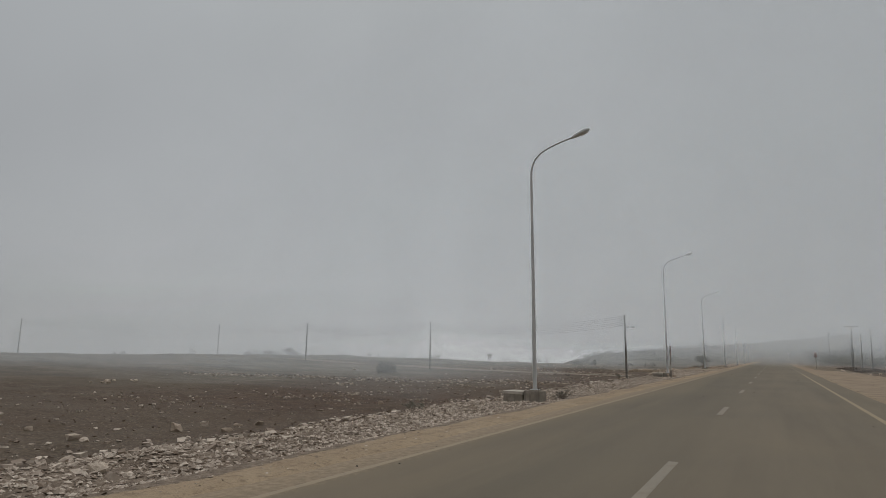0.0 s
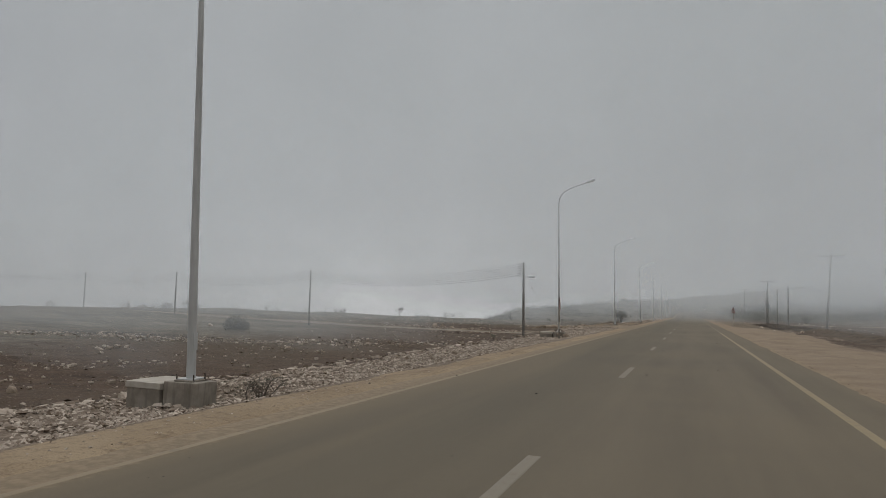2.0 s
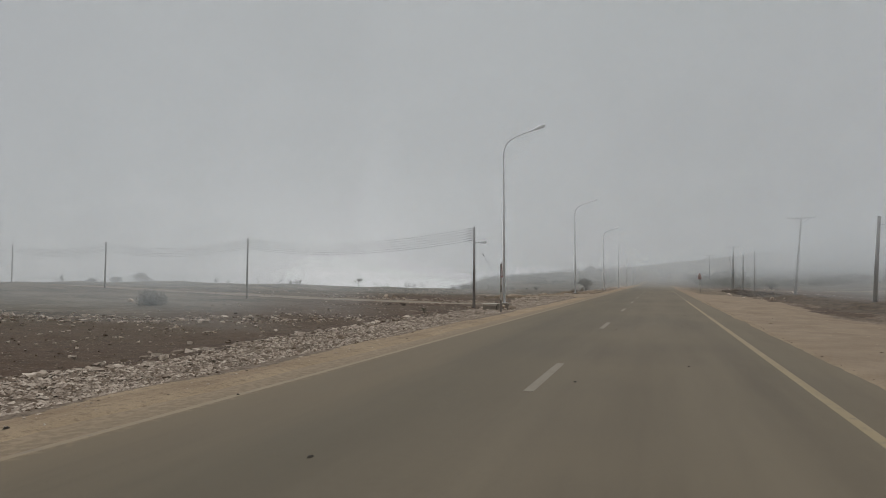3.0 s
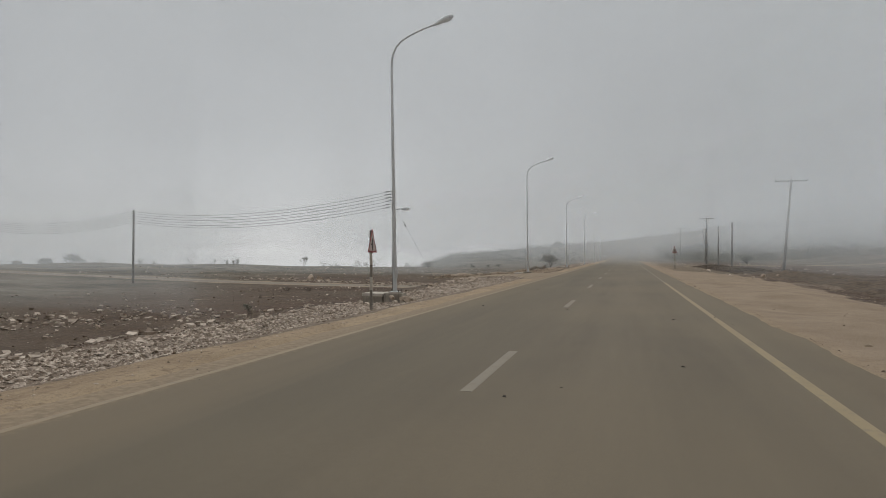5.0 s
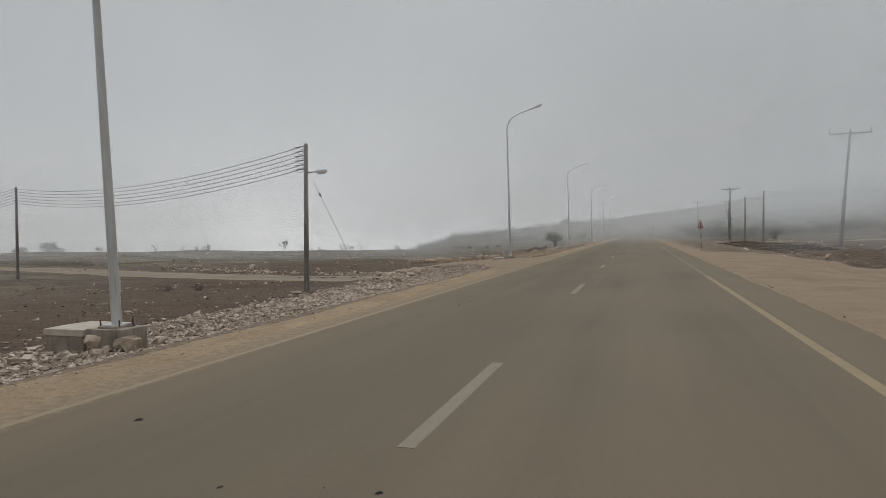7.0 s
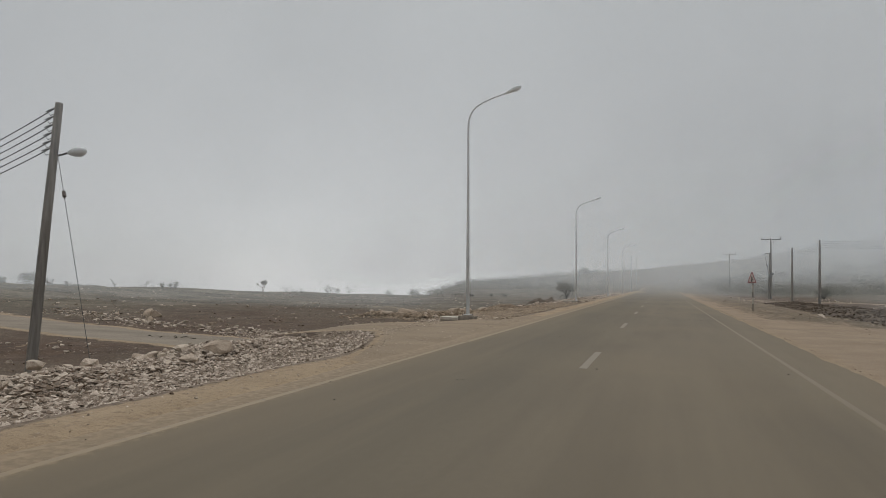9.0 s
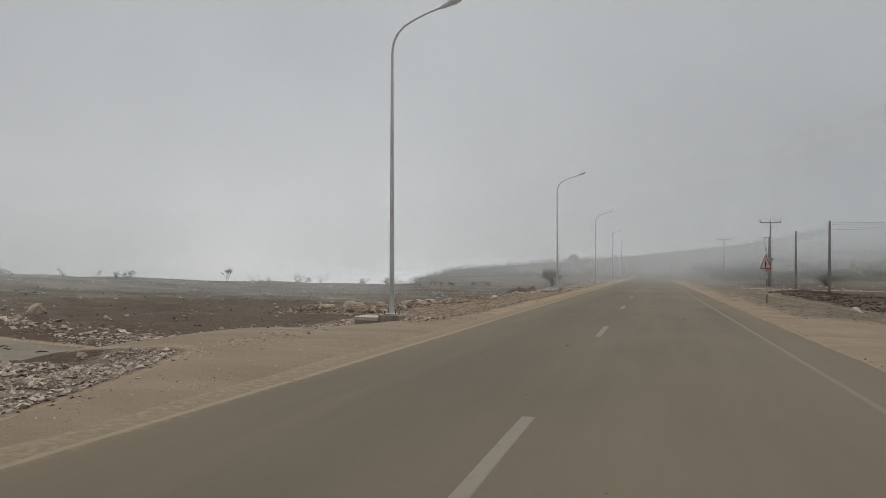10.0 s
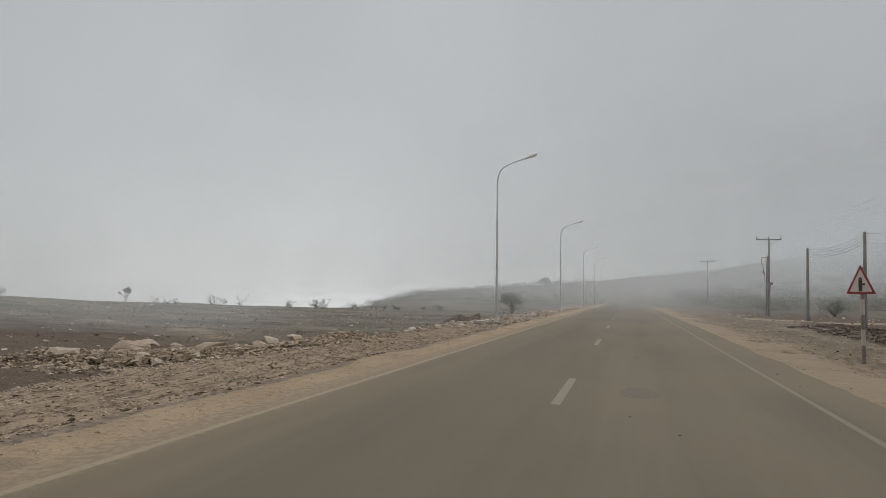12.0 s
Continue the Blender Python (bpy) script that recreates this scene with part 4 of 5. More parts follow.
def stone_scatter(name, label, count, place, size, mat, seed, squash=0.55, lift=None):
    """Many small angular stones in one mesh."""
    g = np.random.default_rng(seed)
    if size[1] < 0.15:
        solid = np.array([(1, 0, 0), (0, 1, 0), (-1, 0, 0), (0, -1, 0), (0, 0, 1), (0, 0, -1)]) * 0.54
        tri = np.array([(0, 1, 4), (1, 2, 4), (2, 3, 4), (3, 0, 4), (1, 0, 5), (2, 1, 5), (3, 2, 5), (0, 3, 5)])
    else:
        solid = np.array([(sx, sy, sz) for sz in (-1, 1) for sy in (-1, 1) for sx in (-1, 1)]) * 0.37
        tri = np.array([(0, 2, 3), (0, 3, 1), (4, 5, 7), (4, 7, 6), (0, 1, 5), (0, 5, 4), (2, 6, 7), (2, 7, 3), (0, 4, 6), (0, 6, 2), (1, 3, 7), (1, 7, 5)])
    n = len(solid)
    vs, fs = [], []
    for i in range(count):
        x, y = place(g)
        s = size[0] + (size[1] - size[0]) * g.random() ** 2.4
        p = (solid * (1 + g.uniform(-0.4, 0.4, (n, 1))) + g.uniform(-0.09, 0.09, (n, 3))) * s * np.array([g.uniform(0.8, 1.5), g.uniform(0.7, 1.1), squash * g.uniform(0.7, 1.3)])
        a, tilt = g.uniform(0, 6.28), g.normal(0, 0.35)
        c, q = math.cos(tilt), math.sin(tilt)
        p = p @ np.array([[1, 0, 0], [0, c, q], [0, -q, c]])
        c, q = math.cos(a), math.sin(a)
        p = p @ np.array([[c, q, 0], [-q, c, 0], [0, 0, 1]])
        vs.append(p + np.array([x, y, land(x, y) + 0.1 * s + (lift(x, y) if lift else 0.0)]))
        fs.append(tri + n * i)
    ob = part(name, (np.concatenate(vs).tolist(), np.concatenate(fs).tolist()), mat)
    return tagged(ob, label, "gravel", kind="stuff")


def heap_place(points, spread):
    def place(g):
        k = g.random() * (len(points) - 1)
        a, b = points[int(k)], points[int(k) + 1]
        t = k - int(k)
        x = a[0] + (b[0] - a[0]) * t + g.normal(0, spread)
        return min(x, -5.6), a[1] + (b[1] - a[1]) * t + g.normal(0, spread)
    return place


def verge_place(y0, y1, x0, x1, lean=1.0):
    def place(g):
        while True:
            y = g.uniform(y0, y1)
            x = -(x0 + (x1 - x0) * g.random() ** lean)
            x += 0.4 * noise.noise(Vector((y * 0.35, 3.3, 0)))
            if near_line(x, y, TRACK) > track_half(x) + 0.2:
                return x, y
    return place


def clustered(y0, y1, x0, x1, groups, seed):
    """Places in loose groups, each drawn out along the field."""
    r = random.Random(seed)
    mids = [(-(x0 + (x1 - x0) * r.random() ** 1.5), r.uniform(y0, y1), r.uniform(0.5, 2.2)) for _ in range(groups)]

    def place(g):
        cx, cy, w = mids[g.integers(0, groups)]
        return min(-9.0, cx + g.normal(0, w * 1.5)), cy + g.normal(0, w * 0.6)
    return place


stone_scatter("gravel", "pale crushed limestone along the road verge", 52000, verge_place(-4, 40, 5.5, 9.7, 1.15), (0.02, 0.115), M_GRAVEL, 1, 0.62)
stone_scatter("gravel", "pale crushed limestone along the road verge", 46000, verge_place(40, 84, 5.5, 9.1, 1.15), (0.02, 0.115), M_GRAVEL, 2, 0.62)
stone_scatter("gravel", "broken pale limestone heaped beside the dirt track", 17000, heap_place([(-7.5, 64), (-8.0, 70), (-8.9, 75), (-9.9, 79), (-9.5, 82)], 0.75), (0.025, 0.14), M_GRAVEL, 9, 0.55, lambda x, y: 0.22 * max(0.0, 1 - (near_line(x, y, [(-8.7, 73), (-9.4, 76), (-10.1, 79), (-9.7, 82)]) / 1.3) ** 2))
stone_scatter("gravel", "broken pale limestone among the boulders", 11000, heap_place([(-19.5, 110.5), (-16.5, 111.3), (-13.8, 112.5), (-12.8, 116), (-12, 119)], 1.5), (0.03, 0.22), M_RUBBLE, 10, 0.55, lambda x, y: 0.34 * max(0.0, 1 - (near_line(x, y, [(-19.5, 110.5), (-16.5, 111.3), (-13.8, 112.5), (-12.8, 116), (-12, 119)]) / 1.5) ** 2))
stone_scatter("gravel", "pale flat limestone rubble on the trampled verge", 20000, verge_place(92, 128, 5.6, 12.0, 1.2), (0.02, 0.10), M_RUBBLE, 3, 0.5)
stone_scatter("gravel", "pale rubble along the verge ahead", 2600, verge_place(128, 190, 5.8, 14.0), (0.08, 0.3), M_GRAVEL, 4, 0.4)
stone_scatter("gravel", "scattered pale stones in the brown field", 1900, verge_place(-5, 84, 8.6, 36.0, 2.4), (0.03, 0.20), M_GRAVEL, 5)
stone_scatter("gravel", "ragged streaks of pale stones in the brown field", 1500, clustered(-5, 84, 10.5, 34.0, 26, 7), (0.03, 0.22), M_GRAVEL, 56)
stone_scatter("gravel", "band of pale loose stones across the brown field", 1500, heap_place([(-17, 60), (-24, 54), (-33, 51), (-43, 53), (-56, 50)], 1.9), (0.05, 0.32), M_GRAVEL, 51)
stone_scatter("gravel", "ragged patch of pale stones at the field edge", 1300, heap_place([(-10.2, 2), (-10.8, 14), (-11.5, 26), (-11.0, 40), (-10.5, 52)], 1.1), (0.05, 0.26), M_GRAVEL, 52)
stone_scatter("clods", "dark clods of dry earth in the ploughed field", 3600, verge_place(-5, 84, 9.2, 40.0, 1.5), (0.03, 0.14), M_SOIL_CLOD, 53, 0.5)
stone_scatter("gravel", "pale stones strewn over the scrub field", 1500, lambda g: (-13 - 62 * g.random() ** 1.4, g.uniform(98, 180)), (0.05, 0.30), M_GRAVEL, 54)
stone_scatter("clods", "dark tussocks and clods in the scrub field", 700, lambda g: (-14 - 75 * g.random() ** 1.3, g.uniform(98, 180)), (0.04, 0.15), M_SOIL_CLOD, 55, 0.5)
stone_scatter("gravel", "pale loose gravel between the dirt track and the lamp", 15000, heap_place(MOUTH, 0.95), (0.02, 0.13), M_GRAVEL, 57, 0.55)
rock_heap(MOUTH, 0.8, 10, (0.12, 0.32), "pale limestone rock on the gravel by the dirt track", "rocks by the track mouth")
stone_scatter("gravel", "line of small pebbles across the track mouth", 420, heap_place([(-6.2, 80.5), (-7.0, 84.0), (-7.4, 86.5), (-7.0, 89.5)], 0.35), (0.02, 0.07), M_GRAVEL, 12, 0.5)
stone_scatter("gravel", "stones along the far edge of the track", 900, heap_place([(-12, 91.5), (-20, 93.5), (-32, 97.5), (-45, 104)], 1.0), (0.06, 0.3), M_GRAVEL, 13, 0.45)
stone_scatter("gravel", "crumbs and pebbles on the sandy verge strip", 3600, lambda g: (g.uniform(-5.45, -4.15), g.uniform(0, 130)), (0.010, 0.05), M_GRAVEL, 14, 0.5)
stone_scatter("gravel", "flat rubble beside the sandy verge", 5500, lambda g: (5.7 + 7 * g.random() ** 0.8, g.uniform(96, 150)), (0.015, 0.08), M_RUBBLE, 15, 0.4)
stone_scatter("gravel", "scattered stones on the sandy verge", 1800, lambda g: (5.2 + 9 * g.random() ** 0.6, g.uniform(20, 165)), (0.02, 0.10), M_RUBBLE, 6, 0.4)


stone_scatter("clods", "dark crumbling lip between the sand strip and the rubble", 900, lambda g: (-5.45 + g.normal(0, 0.16), g.uniform(92, 135)), (0.02, 0.11), M_SOIL_CLOD, 33, 0.5)
stone_scatter("clods", "dark crumbs along the edge of the gravel verge", 1700, lambda g: (-5.47 + g.normal(0, 0.13), g.uniform(0, 80)), (0.015, 0.08), M_SOIL_CLOD, 34, 0.5)


stone_scatter("clods", "dark crumbs of earth on the rubble verge", 500, lambda g: (6.3 + 7 * g.random(), g.uniform(96, 150)), (0.02, 0.12), M_CLOD, 36, 0.45)
# these crumbs put the step's shadow line into colour, along with its dirt
stone_scatter("clods", "dark crumbs drawing the shaded, dirty line along the asphalt edge", 1700, lambda g: (4.72 + g.normal(0, 0.07), g.uniform(15, 115)), (0.012, 0.06), M_CLOD, 35, 0.4)


for x, y, seed in ((-7.3, 58.0, 41), (-7.5, 93.6, 42), (-7.5, 23.5, 43)):
    stone_scatter("gravel", "broken pale rubble banked against the lamp footing", 420, lambda g, x=x, y=y: (x - 0.3 + g.normal(0, 1.0), y + g.normal(0, 0.85)), (0.03, 0.16), M_GRAVEL, seed, 0.5, lambda px, py, x=x, y=y: 0.03 * max(0.0, 1 - math.hypot(px - x, py - y) / 1.9))


def build_debris():
    """Flat dark crumbs, in loose groups."""
    g = np.random.default_rng(21)
    v, f = [], []
    for _ in range(120):
        cx, cy = g.choice([g.uniform(-6.0, -3.4), g.uniform(-3.4, 4.5), g.uniform(-1.0, 4.2)]), g.uniform(6, 135)
        for _ in range(g.integers(1, 4)):
            x, y = cx + g.normal(0, 0.35), cy + g.normal(0, 0.6)
            s = 0.008 + 0.028 * g.random() ** 3
            top = road_z(y) + 0.008 if -4.0 < x < 4.6 else land(x, y) + 0.005
            n, a, o = 7, g.uniform(0, 3.1), len(v)
            ring = [(s * g.uniform(0.7, 1.6) * math.cos(2 * math.pi * k / n), s * g.uniform(0.5, 1.0) * math.sin(2 * math.pi * k / n)) for k in range(n)]
            ring = [(p * math.cos(a) - q * math.sin(a), p * math.sin(a) + q * math.cos(a)) for p, q in ring]
            v += [(x + p, y + q, top) for p, q in ring] + [(x + p * 0.5, y + q * 0.5, top + s * 0.5) for p, q in ring]
            f += [(o + k, o + (k + 1) % n, o + n + (k + 1) % n, o + n + k) for k in range(n)] + [tuple(range(o + n, o + 2 * n))]
    return tagged(part("road_debris", (v, f), M_DEBRIS), "dark crumbs of dung and earth scattered on the road", "debris", kind="stuff")


build_debris()
rs = random.Random(5)
for i in range(9):
    x, y = (-15.2, 86.9) if i == 0 else (-16 - rs.random() * 6, 89.2 + rs.uniform(-0.5, 0.5))
    L, a = (0.75, 0.1) if i == 0 else (rs.uniform(0.08, 0.22), rs.uniform(-0.5, 0.5))
    dx, dy = L * math.cos(a), L * math.sin(a)
    pts = [(x + dx * t, y + dy * t, land(x + dx * t, y + dy * t) + 0.025 + 0.02 * math.sin(t * 3 + i)) for t in (-1, -0.3, 0.4, 1)]
    tagged(part("stick", tube(pts, [0.014, 0.02, 0.016, 0.009], 6), M_DEBRIS), "dark dry stick lying on the dirt track", "stick", "sticks on the track")


# ---------------------------------------------------------------- earth banks
def build_bank(name, label, pts, width, height, seed):
    v, f = [], []
    n, m = 60, 14
    for i in range(n + 1):
        k = i / n * (len(pts) - 1)
        a, b = pts[min(int(k), len(pts) - 2)], pts[min(int(k), len(pts) - 2) + 1]
        t = k - min(int(k), len(pts) - 2)
        cx, cy = a[0] + (b[0] - a[0]) * t, a[1] + (b[1] - a[1]) * t
        d = Vector((b[0] - a[0], b[1] - a[1], 0)).normalized()
        s = Vector((-d.y, d.x, 0))
        end = smooth01(min(i, n - i) / 8)
        for j in range(m + 1):
            u = j / m * 2 - 1
            p = Vector((cx, cy, 0)) + s * u * width
            h = height * end * (1 - u * u) ** 1.3
            h *= 0.75 + 0.5 * noise.noise(Vector((p.x * 0.8, p.y * 0.8, seed)))
            h += end * (1 - u * u) * 0.16 * noise.noise(Vector((p.x * 3, p.y * 3, seed)))
            v.append((p.x, p.y, land(p.x, p.y) - 0.05 + h))
    for i in range(n):
        for j in range(m):
            a = i * (m + 1) + j
            f.append((a, a + 1, a + m + 2, a + m + 1))
    return tagged(part(name, (v, f), M_CLOD), label, "earth bank", kind="stuff")


build_bank("earth_bank", "dark turned-earth bank along the sandy verge", [(14.5, 106), (14.2, 116), (14.0, 126), (14.5, 137)], 3.2, 0.45, 3)
build_bank("earth_bank", "low dark earth ridge at the far edge of the verge", [(15, 62), (16, 80), (16, 100), (15, 114)], 3.0, 0.5, 5)
build_bank("earth_bank", "dark mound on the verge beyond the lamps", [(-15.5, 149), (-14.0, 150.5), (-12.4, 151)], 1.5, 0.9, 8)


stone_scatter("clods", "dark clods of turned earth on the bank and field", 7000, lambda g: (11.5 + 9 * g.random(), g.uniform(100, 142)), (0.03, 0.17), M_CLOD, 31, 0.5, lambda x, y: 0.38 * max(0.0, 1 - ((x - 14.2) / 3.2) ** 2) ** 1.3)
stone_scatter("gravel", "pale broken rock strewn on the dark field", 420, lambda g: (11.0 + 14 * g.random(), g.uniform(98, 185)), (0.06, 0.32), M_GRAVEL, 32, 0.5)


# ---------------------------------------------------------------- plants
def limb(p, d, length, r, depth, rng, wood, tips, spread=0.7, n=4):
    q = p + d * length
    wood.append(tube([tuple(p), tuple(p.lerp(q, 0.5) + Vector((rng.uniform(-1, 1), rng.uniform(-1, 1), 0)) * length * 0.06), tuple(q)], [r, r * 0.8, r * 0.6], n, False))
    if depth < 2:
        tips.append((q, d))
    if depth == 0:
        return
    for _ in range(rng.choice((2, 3, 3))):
        nd = (d + Vector((rng.uniform(-1, 1), rng.uniform(-1, 1), rng.uniform(-0.5, 0.8))) * spread).normalized()
        limb(q, nd, length * rng.uniform(0.55, 0.85), r * 0.6, depth - 1, rng, wood, tips, spread, n)


def leaves(tips, per, size, spread, rng):
    v, f = [], []
    for q, d in tips:
        for _ in range(per):
            c = q + Vector((rng.gauss(0, spread), rng.gauss(0, spread), rng.gauss(0, spread * 0.7)))
            a = Vector((rng.uniform(-1, 1), rng.uniform(-1, 1), rng.uniform(-0.4, 1))).normalized()
            b = a.orthogonal().normalized()
            s = size * rng.uniform(0.6, 1.3)
            o = len(v)
            bend = a.cross(b) * s * 0.15
            v += [c - a * s, c + b * s * 0.45 + bend, c + a * s, c - b * s * 0.45 + bend]
            f += [(o, o + 1, o + 2), (o, o + 2, o + 3)]
    return v, f


def build_plant(name, label, category, x, y, height, stems, depth, per, leaf, seed, spread=0.7, leafmat=None, group="", cloud=None):
    r = random.Random(seed)
    t = thing(name, label, category, Matrix.Translation((x, y, land(x, y) - 0.03)), group)
    tips = []
    for _ in range(stems):
        wood = []
        d = Vector((r.uniform(-1, 1) * spread, r.uniform(-1, 1) * spread, 1)).normalized()
        limb(Vector((r.uniform(-0.1, 0.1), r.uniform(-0.1, 0.1), 0)), d, height * 0.42, height * 0.010 + 0.001 if name == "weed" else height * 0.022 + 0.006, depth, r, wood, tips, spread)
        part("stem", join(*wood), M_BARK, t)
    if name == "leafy_bush":        # twigs and leaves down to the ground
        tips += [(Vector((r.gauss(0, 0.34), r.gauss(0, 0.34), r.uniform(0.08, 0.75))) * height, None) for _ in range(46)]
    if per:
        part("leaves", leaves(tips, per, leaf, cloud or leaf * 1.2, r), leafmat or M_LEAF, t)
    return t


build_plant("thorn_bush", "bare twiggy thorn bush beside the lamp footing", "bush", -6.55, 24.6, 0.5, 7, 3, 1, 0.02, 1, 1.5)
build_plant("thorn_bush", "bare twiggy thorn bush beside the lamp footing", "bush", -6.45, 24.1, 0.42, 4, 3, 1, 0.02, 2, 1.6)
build_plant("thorn_bush", "dry grey brush beside the dirt track", "bush", -22.3, 79.2, 0.5, 9, 3, 0, 0.05, 16, 1.9)
build_plant("thorn_bush", "dry grey brush beside the dirt track", "bush", -23.6, 78.2, 0.42, 7, 3, 0, 0.05, 17, 1.9)
build_plant("small_tree", "small leafy tree alone on the skyline", "tree", -72.7, 171.2, 1.9, 3, 4, 4, 0.07, 3, 0.55)
build_plant("spreading_tree", "broad flat-topped tree on the far skyline", "tree", -173, 200, 3.7, 6, 4, 3, 0.2, 4, 1.9, M_PALE_LEAF)
build_plant("leafy_bush", "low dark bush beside the tree on the far skyline", "bush", -180.5, 196.5, 2.2, 6, 3, 6, 0.2, 14, 1.7, M_PALE_LEAF)
build_plant("leafy_bush", "low dark bush beside the tree on the far skyline", "bush", -187, 192, 1.6, 5, 3, 6, 0.2, 15, 1.7, M_PALE_LEAF)
build_plant("leafy_bush", "dense grey-green bush beside the lamps", "bush", -15.8, 186, 2.7, 9, 3, 8, 0.12, 5, 0.7, M_SCRUB, "", 0.26)
build_plant("leafy_bush", "round dark bush in the field", "bush", -42.0, 67.0, 1.2, 14, 3, 6, 0.09, 6, 1.5, M_PALE_LEAF, "", 0.22)
build_plant("leafy_bush", "grey-green bush on the dark field", "bush", 26.8, 186, 2.0, 11, 3, 5, 0.12, 7, 1.3, M_PALE_LEAF, "", 0.3)
build_plant("weed", "thin dry weed among the boulders", "weed", -16.2, 122.7, 0.7, 5, 2, 2, 0.025, 8, 0.4)
build_plant("weed", "thin dry weed on the gravel verge", "weed", -10.2, 52.8, 0.5, 6, 2, 4, 0.025, 9, 0.6, M_PALE_LEAF)
build_plant("weed", "thin leafy weed on the gravel verge", "weed", -9.0, 16.5, 0.42, 8, 2, 4, 0.025, 10, 0.8, M_PALE_LEAF)
build_plant("weed", "thin leafy weed by the field edge", "weed", -14.9, 126.7, 0.5, 5, 2, 2, 0.025, 12, 0.5)
build_plant("spreading_tree", "broad flat-topped tree on the foggy ridge", "tree", -26.5, 322, 4.6, 3, 4, 4, 0.3, 13, 1.5)

PLANTS = [(-36.0, 190), (-38, 187), (-39.5, 183), (-41.2, 185), (-43, 176), (-44, 181), (-48.3, 178), (-50, 180), (-57, 178), (-59, 177), (-60.5, 176), (-65, 173), (-83, 159), (-84, 160), (-85, 158), (-87, 156),
          (-90, 152), (-95, 147), (-96.5, 145), (-101, 138), (-109, 121), (-112, 116), (-33, 196), (-31, 199), (-118, 104), (-124, 90), (-68, 172)]


def build_shrub(x, y, height, seed):
    """Thin straggling stems from two or three roots side by side, with small leaf tufts along them."""
    r = random.Random(seed)
    t = thing("shrub", "thin straggling shrub with loose leaf tufts on the skyline", "shrub", Matrix.Translation((x, y, land(x, y) - 0.05)), "skyline shrubs")
    tips = []
    for root in range(r.choice((1, 2, 2, 3))):
        o = Vector((r.gauss(0, 0.75), r.gauss(0, 0.6), 0)) if root else Vector((0, 0, 0))
        for _ in range(r.randint(2, 4)):
            wood = []
            a, lean, h = r.uniform(0, 6.28), r.uniform(0.1, 0.95), height * r.uniform(0.35, 1.0) * (0.8 if root else 1.0)
            d = Vector((math.cos(a), math.sin(a), 0))
            w = Vector((r.gauss(0, 0.07), r.gauss(0, 0.07), 0)) * h
            pts = [o + d * (lean * h * k ** 1.6) + w * math.sin(k * 5) + Vector((0, 0, h * (k - 0.12 * lean * k * k))) for k in (0, 0.25, 0.5, 0.75, 1.0)]
            wood.append(tube([tuple(p) for p in pts], [0.026, 0.022, 0.018, 0.013, 0.009], 5, False))
            tips.append((pts[4], None))
            for k in (1, 2, 3):
                if r.random() < 0.75:
                    side = pts[k] + Vector((r.gauss(0, 0.24), r.gauss(0, 0.24), r.uniform(-0.03, 0.2))) * height * 0.7
                    wood.append(tube([tuple(pts[k]), tuple(side)], [0.008, 0.005], 4, False))
                    tips.append((side, None))
            part("stem", join(*wood), M_BARK, t)
    part("leaves", leaves(tips, 7, 0.095, 0.11, r), M_LEAF, t)
    return t


for i, (x, y) in enumerate(PLANTS):
    build_shrub(x, y, 0.95 + 1.15 * ((i * 37) % 11) / 10, 40 + i)


def build_scrub(name, label, count, place, size, seed, per=26, leaf=0.12):
    r = random.Random(seed)
    v, f = [], []
    for _ in range(count):
        x, y = place(r)
        z = land(x, y)
        s = r.uniform(*size)
        tips = [(Vector((x + r.gauss(0, s * 0.4), y + r.gauss(0, s * 0.4), z + s * r.uniform(0.15, 0.8))), None) for _ in range(per // 3)]
        a, b = leaves(tips, 3, s * leaf, s * 0.14, r)
        o = len(v)
        v += a
        f += [tuple(i + o for i in q) for q in b]
    return tagged(part(name, (v, f), M_SCRUB), label, "scrub", kind="stuff")


def far_place(r):
    while True:
        x = r.uniform(-150, 130)
        y = r.uniform(255 if x < 0 else 210, 440)
        if abs(x) > 11:
            return x, y


build_scrub("scrub", "grey-green scrub on the far ridge", 900, far_place, (0.6, 2.2), 5, 63, 0.075)
build_scrub("scrub", "grey-green scrub on the slope beside the road", 700, lambda r: (r.uniform(48, 120), r.uniform(90, 300)), (0.6, 2.0), 6, 105, 0.08)
build_scrub("scrub", "dark thorn scrub at the foot of the slope", 420, lambda r: (13 + bend(250) + 45 * r.random() ** 1.3, r.uniform(212, 300)), (1.2, 3.2), 61, 180, 0.052)
build_scrub("scrub", "grey-green scrub along the near edge of the ridge", 420, lambda r: (-14 - 110 * r.random(), r.uniform(250, 335)), (0.9, 2.6), 62, 126, 0.055)
build_scrub("scrub", "low dry weeds in the field", 380, lambda r: (-14 - 70 * r.random() ** 1.3, r.uniform(98, 178)), (0.12, 0.42), 7, 14)
build_scrub("scrub", "low dry weeds in the field", 120, lambda r: (-r.uniform(20, 140), r.uniform(20, 120)), (0.08, 0.25), 8, 12)


# ---------------------------------------------------------------- far hut and fog
hut = thing("stone_hut", "small flat-roofed stone hut on the far skyline", "hut", pose(-176, 92, land(-176, 92), 0, 0, 20))
part("wall", block(7, 5, 2.6, (0, 0, -0.3), 0.05), M_CONCRETE, hut)
part("roof", block(7.5, 5.5, 0.25, (0, 0, 2.3), 0.04), M_CONCRETE, hut)


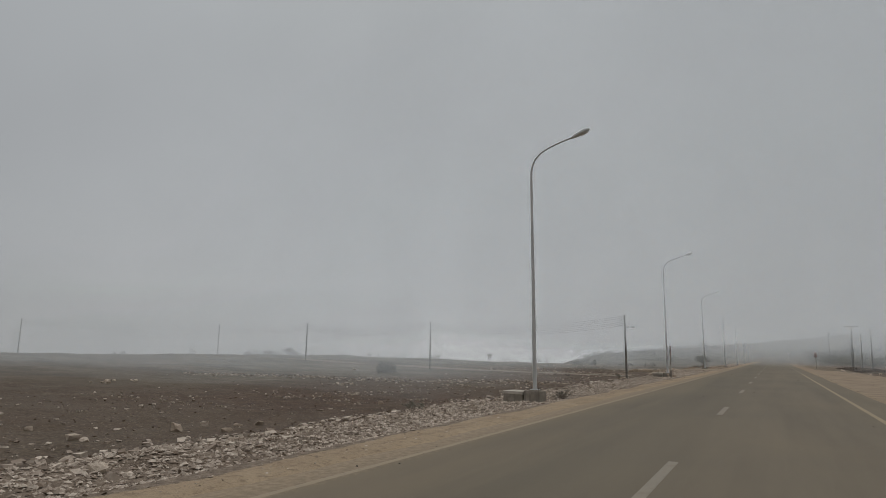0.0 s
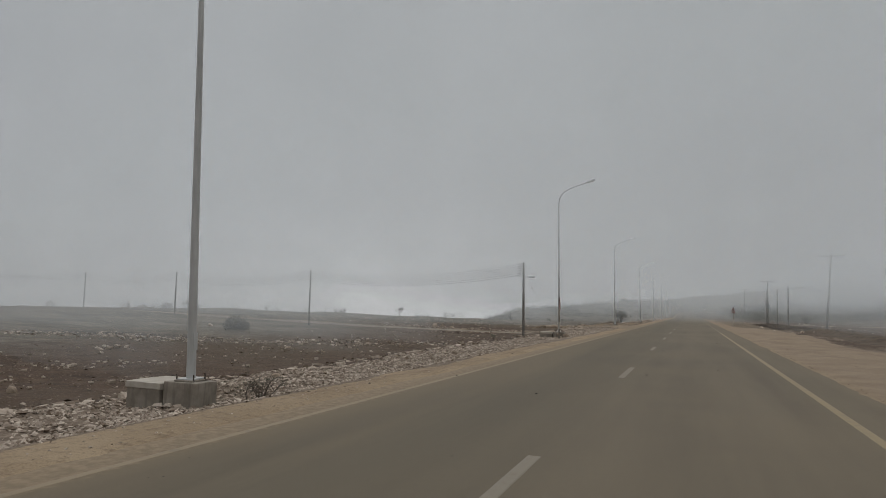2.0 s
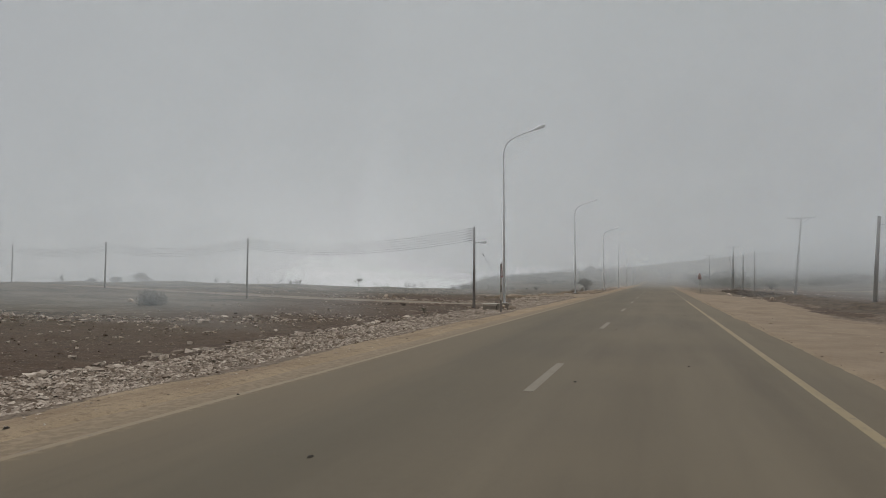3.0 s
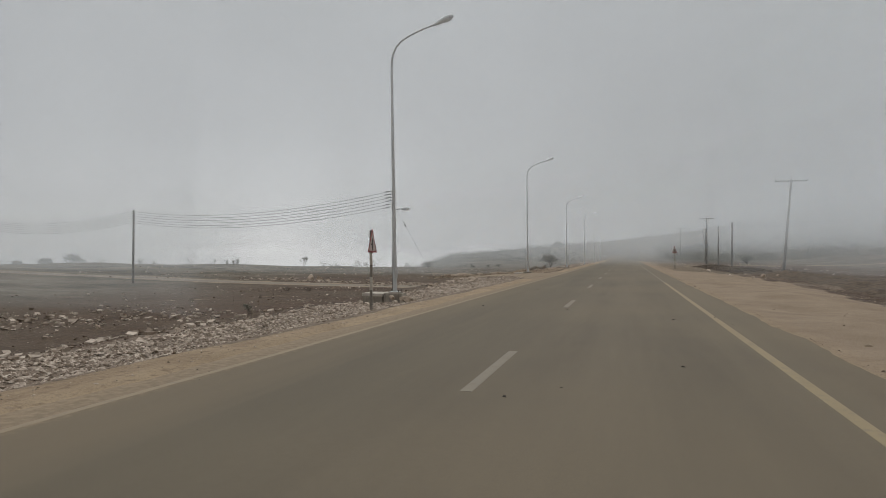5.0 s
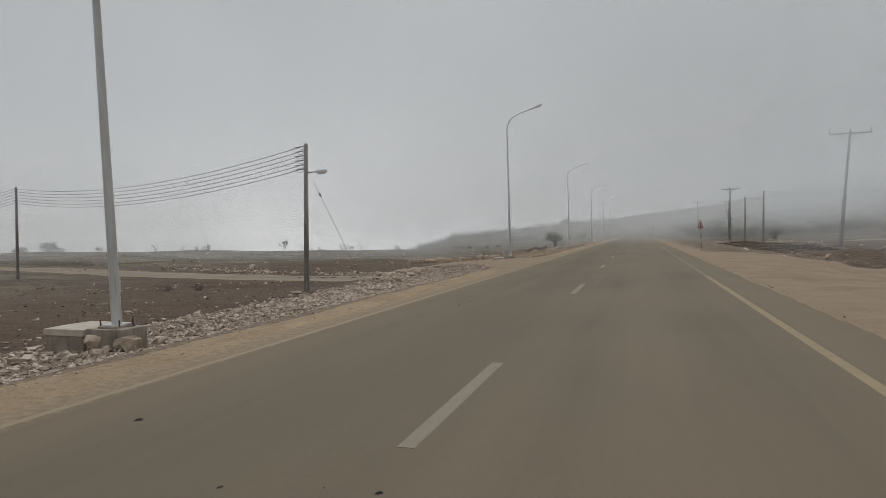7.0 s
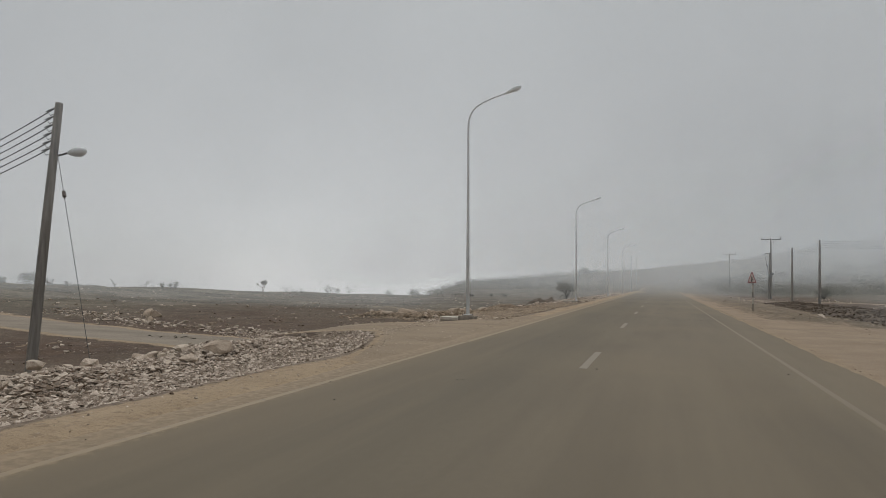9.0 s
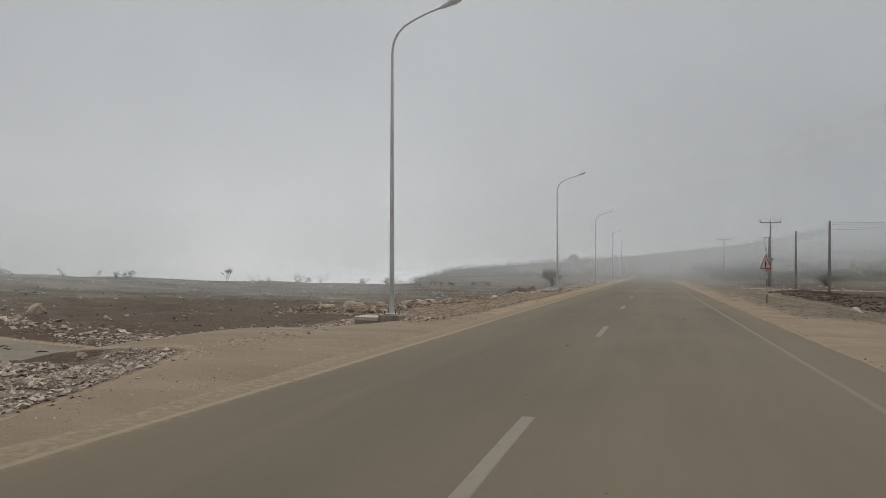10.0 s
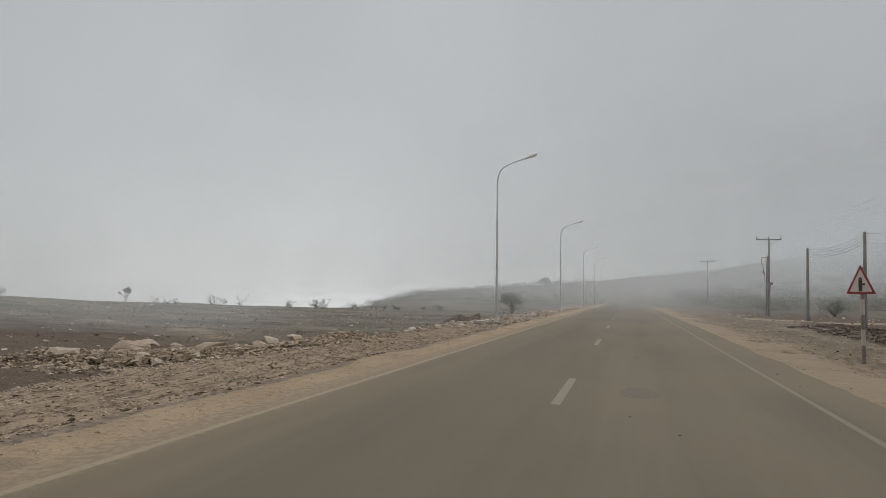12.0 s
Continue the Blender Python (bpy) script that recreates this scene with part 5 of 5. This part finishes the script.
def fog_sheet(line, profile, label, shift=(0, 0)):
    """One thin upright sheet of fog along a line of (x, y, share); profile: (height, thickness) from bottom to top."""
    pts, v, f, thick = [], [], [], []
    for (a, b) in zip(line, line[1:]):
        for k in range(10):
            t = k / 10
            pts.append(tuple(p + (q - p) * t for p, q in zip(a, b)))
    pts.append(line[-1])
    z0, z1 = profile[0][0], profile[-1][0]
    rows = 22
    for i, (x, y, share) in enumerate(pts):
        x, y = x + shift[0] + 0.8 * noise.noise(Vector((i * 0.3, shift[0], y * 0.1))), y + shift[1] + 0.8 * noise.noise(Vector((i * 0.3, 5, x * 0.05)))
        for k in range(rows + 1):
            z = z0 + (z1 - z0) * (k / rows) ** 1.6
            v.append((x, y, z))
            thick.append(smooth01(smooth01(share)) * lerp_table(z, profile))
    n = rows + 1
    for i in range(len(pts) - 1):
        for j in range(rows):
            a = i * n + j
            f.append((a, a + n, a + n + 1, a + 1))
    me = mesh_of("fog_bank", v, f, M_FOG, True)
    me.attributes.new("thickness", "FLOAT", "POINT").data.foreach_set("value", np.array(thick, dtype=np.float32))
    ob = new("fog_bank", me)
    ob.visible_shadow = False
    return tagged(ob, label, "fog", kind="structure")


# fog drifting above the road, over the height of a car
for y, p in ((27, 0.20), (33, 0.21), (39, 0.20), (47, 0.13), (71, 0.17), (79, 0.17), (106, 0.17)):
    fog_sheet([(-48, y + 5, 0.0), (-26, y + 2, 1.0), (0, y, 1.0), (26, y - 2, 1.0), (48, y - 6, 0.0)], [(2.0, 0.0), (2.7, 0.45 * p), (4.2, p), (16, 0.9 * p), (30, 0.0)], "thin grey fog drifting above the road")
# fog on the road ahead, thin at each step
for y, p in ((120, 0.065), (136, 0.085), (152, 0.10), (170, 0.11), (186, 0.115), (204, 0.12), (222, 0.125), (242, 0.135), (266, 0.14)):
    r, w = y - 110, smooth01((y - 170) / 40)
    fog_sheet([(-60 - r, y + 14 + 0.4 * r, 0.0), (-34 - 0.5 * r, y + 7 + 0.2 * r, 0.55), (-8, y + 1, 0.9), (2, y, 1.0), (8, y - 1, 0.7 + 0.2 * w), (15 + 10 * w, y - 2, 0.25 + 0.55 * w), (26 + 40 * w, y - 4, 0.0)],
              [(-3, 0.3 * p), (0.0, 0.45 * p), (2.0, 0.8 * p), (5, p), (10, 0.9 * p), (16, 0.5 * p), (26, 0.0)], "thin grey fog drifting across the road")
for y in (49, 63, 79):
    fog_sheet([(7.0, y + 1, 0.0), (17, y - 2, 1.0), (46, y - 8, 1.0), (75, y - 20, 0.0)], [(-2, 0.02), (0.4, 0.06), (2.5, 0.16), (12, 0.18), (26, 0.0)], "thin grey fog drifting over the verge")
for k in range(2):
    fog_sheet([(-96, 205, 0.0), (-118, 190, 0.9), (-150, 168, 1.0), (-185, 135, 1.0), (-215, 90, 0.0)], [(-8, 0.15), (0.0, 0.2), (6, 0.2), (14, 0.1), (24, 0.0)], "pale haze behind the crest of the field", (-4.0 * k, 3.0 * k))
# fog before the leaning pole, and lying over the slope
for k in range(2):
    fog_sheet([(8, 105, 0.0), (11, 104, 0.6), (14, 103, 1.0), (30, 97, 1.0), (46, 86, 0.0)], [(-2, 0.03), (0.5, 0.09), (3, 0.20), (12, 0.21), (26, 0.0)], "thin grey fog drifting over the verge", (0.4 * k, -5.0 * k))
for k in range(2):
    fog_sheet([(60, -60, 0.0), (50, 20, 0.8), (42, 120, 0.9), (32, 165, 1.0), (25, 180, 1.0), (21, 196, 0.6), (14, 204, 0.0)],
              [(-3, 0.01), (0.5, 0.02), (3, 0.04), (8, 0.20), (14, 0.20), (28, 0.0)], "thin grey fog drifting along the slope", (3.0 * k, 3.0 * k))
for k in range(4):
    fog_sheet([(95, 40, 0.0), (70, 120, 0.8), (58, 190, 1.0), (36, 232, 0.8), (18, 242, 0.0)], [(-3, 0.01), (1.0, 0.02), (5, 0.07), (11, 0.22), (20, 0.20), (38, 0.0)], "grey fog bank lying over the scrub slope", (4.0 * k, 3.0 * k))
for k in range(3):
    fog_sheet([(140, 60, 0.0), (95, 160, 0.8), (70, 230, 1.0), (34, 275, 0.8), (8, 284, 0.5), (-20, 290, 0.36), (-80, 320, 0.24), (-200, 400, 0.0)],
              [(-3, 0.05), (1.0, 0.06), (6, 0.09), (15, 0.21), (22, 0.19), (40, 0.0)], "dense grey fog hiding the top of the ridge", (4.0 * k, 4.0 * k))
# haze over the field
for k in range(2):
    fog_sheet([(-17, 128, 0.0), (-24, 124, 0.8), (-40, 120, 1.0), (-90, 106, 1.0), (-140, 80, 0.5), (-170, 40, 0.0)], [(-2.0, 0.02), (-1.0, 0.07), (0.4, 0.16), (3.0, 0.14), (8, 0.06), (16, 0.0)], "low grey haze lying over the field", (-2.0 * k, 9.0 * k))
for k, line in enumerate(([(-12, 31, 0.0), (-18, 32, 0.8), (-34, 36, 1.0), (-70, 34, 1.0), (-120, 10, 0.6), (-160, -40, 0.0)], [(-13, 47, 0.0), (-22, 49, 0.9), (-45, 52, 1.0), (-90, 44, 1.0), (-140, 20, 0.5), (-170, -30, 0.0)],
                           [(-12, 57, 0.0), (-20, 60, 0.9), (-45, 64, 1.0), (-90, 58, 1.0), (-140, 30, 0.5), (-170, -20, 0.0)])):
    fog_sheet(line, [(-2.0, 0.0), (-0.9, 0.08), (0.3, 0.20), (3.0, 0.20), (8.0, 0.17), (14, 0.08), (24, 0.0)], "low grey haze lying over the field")
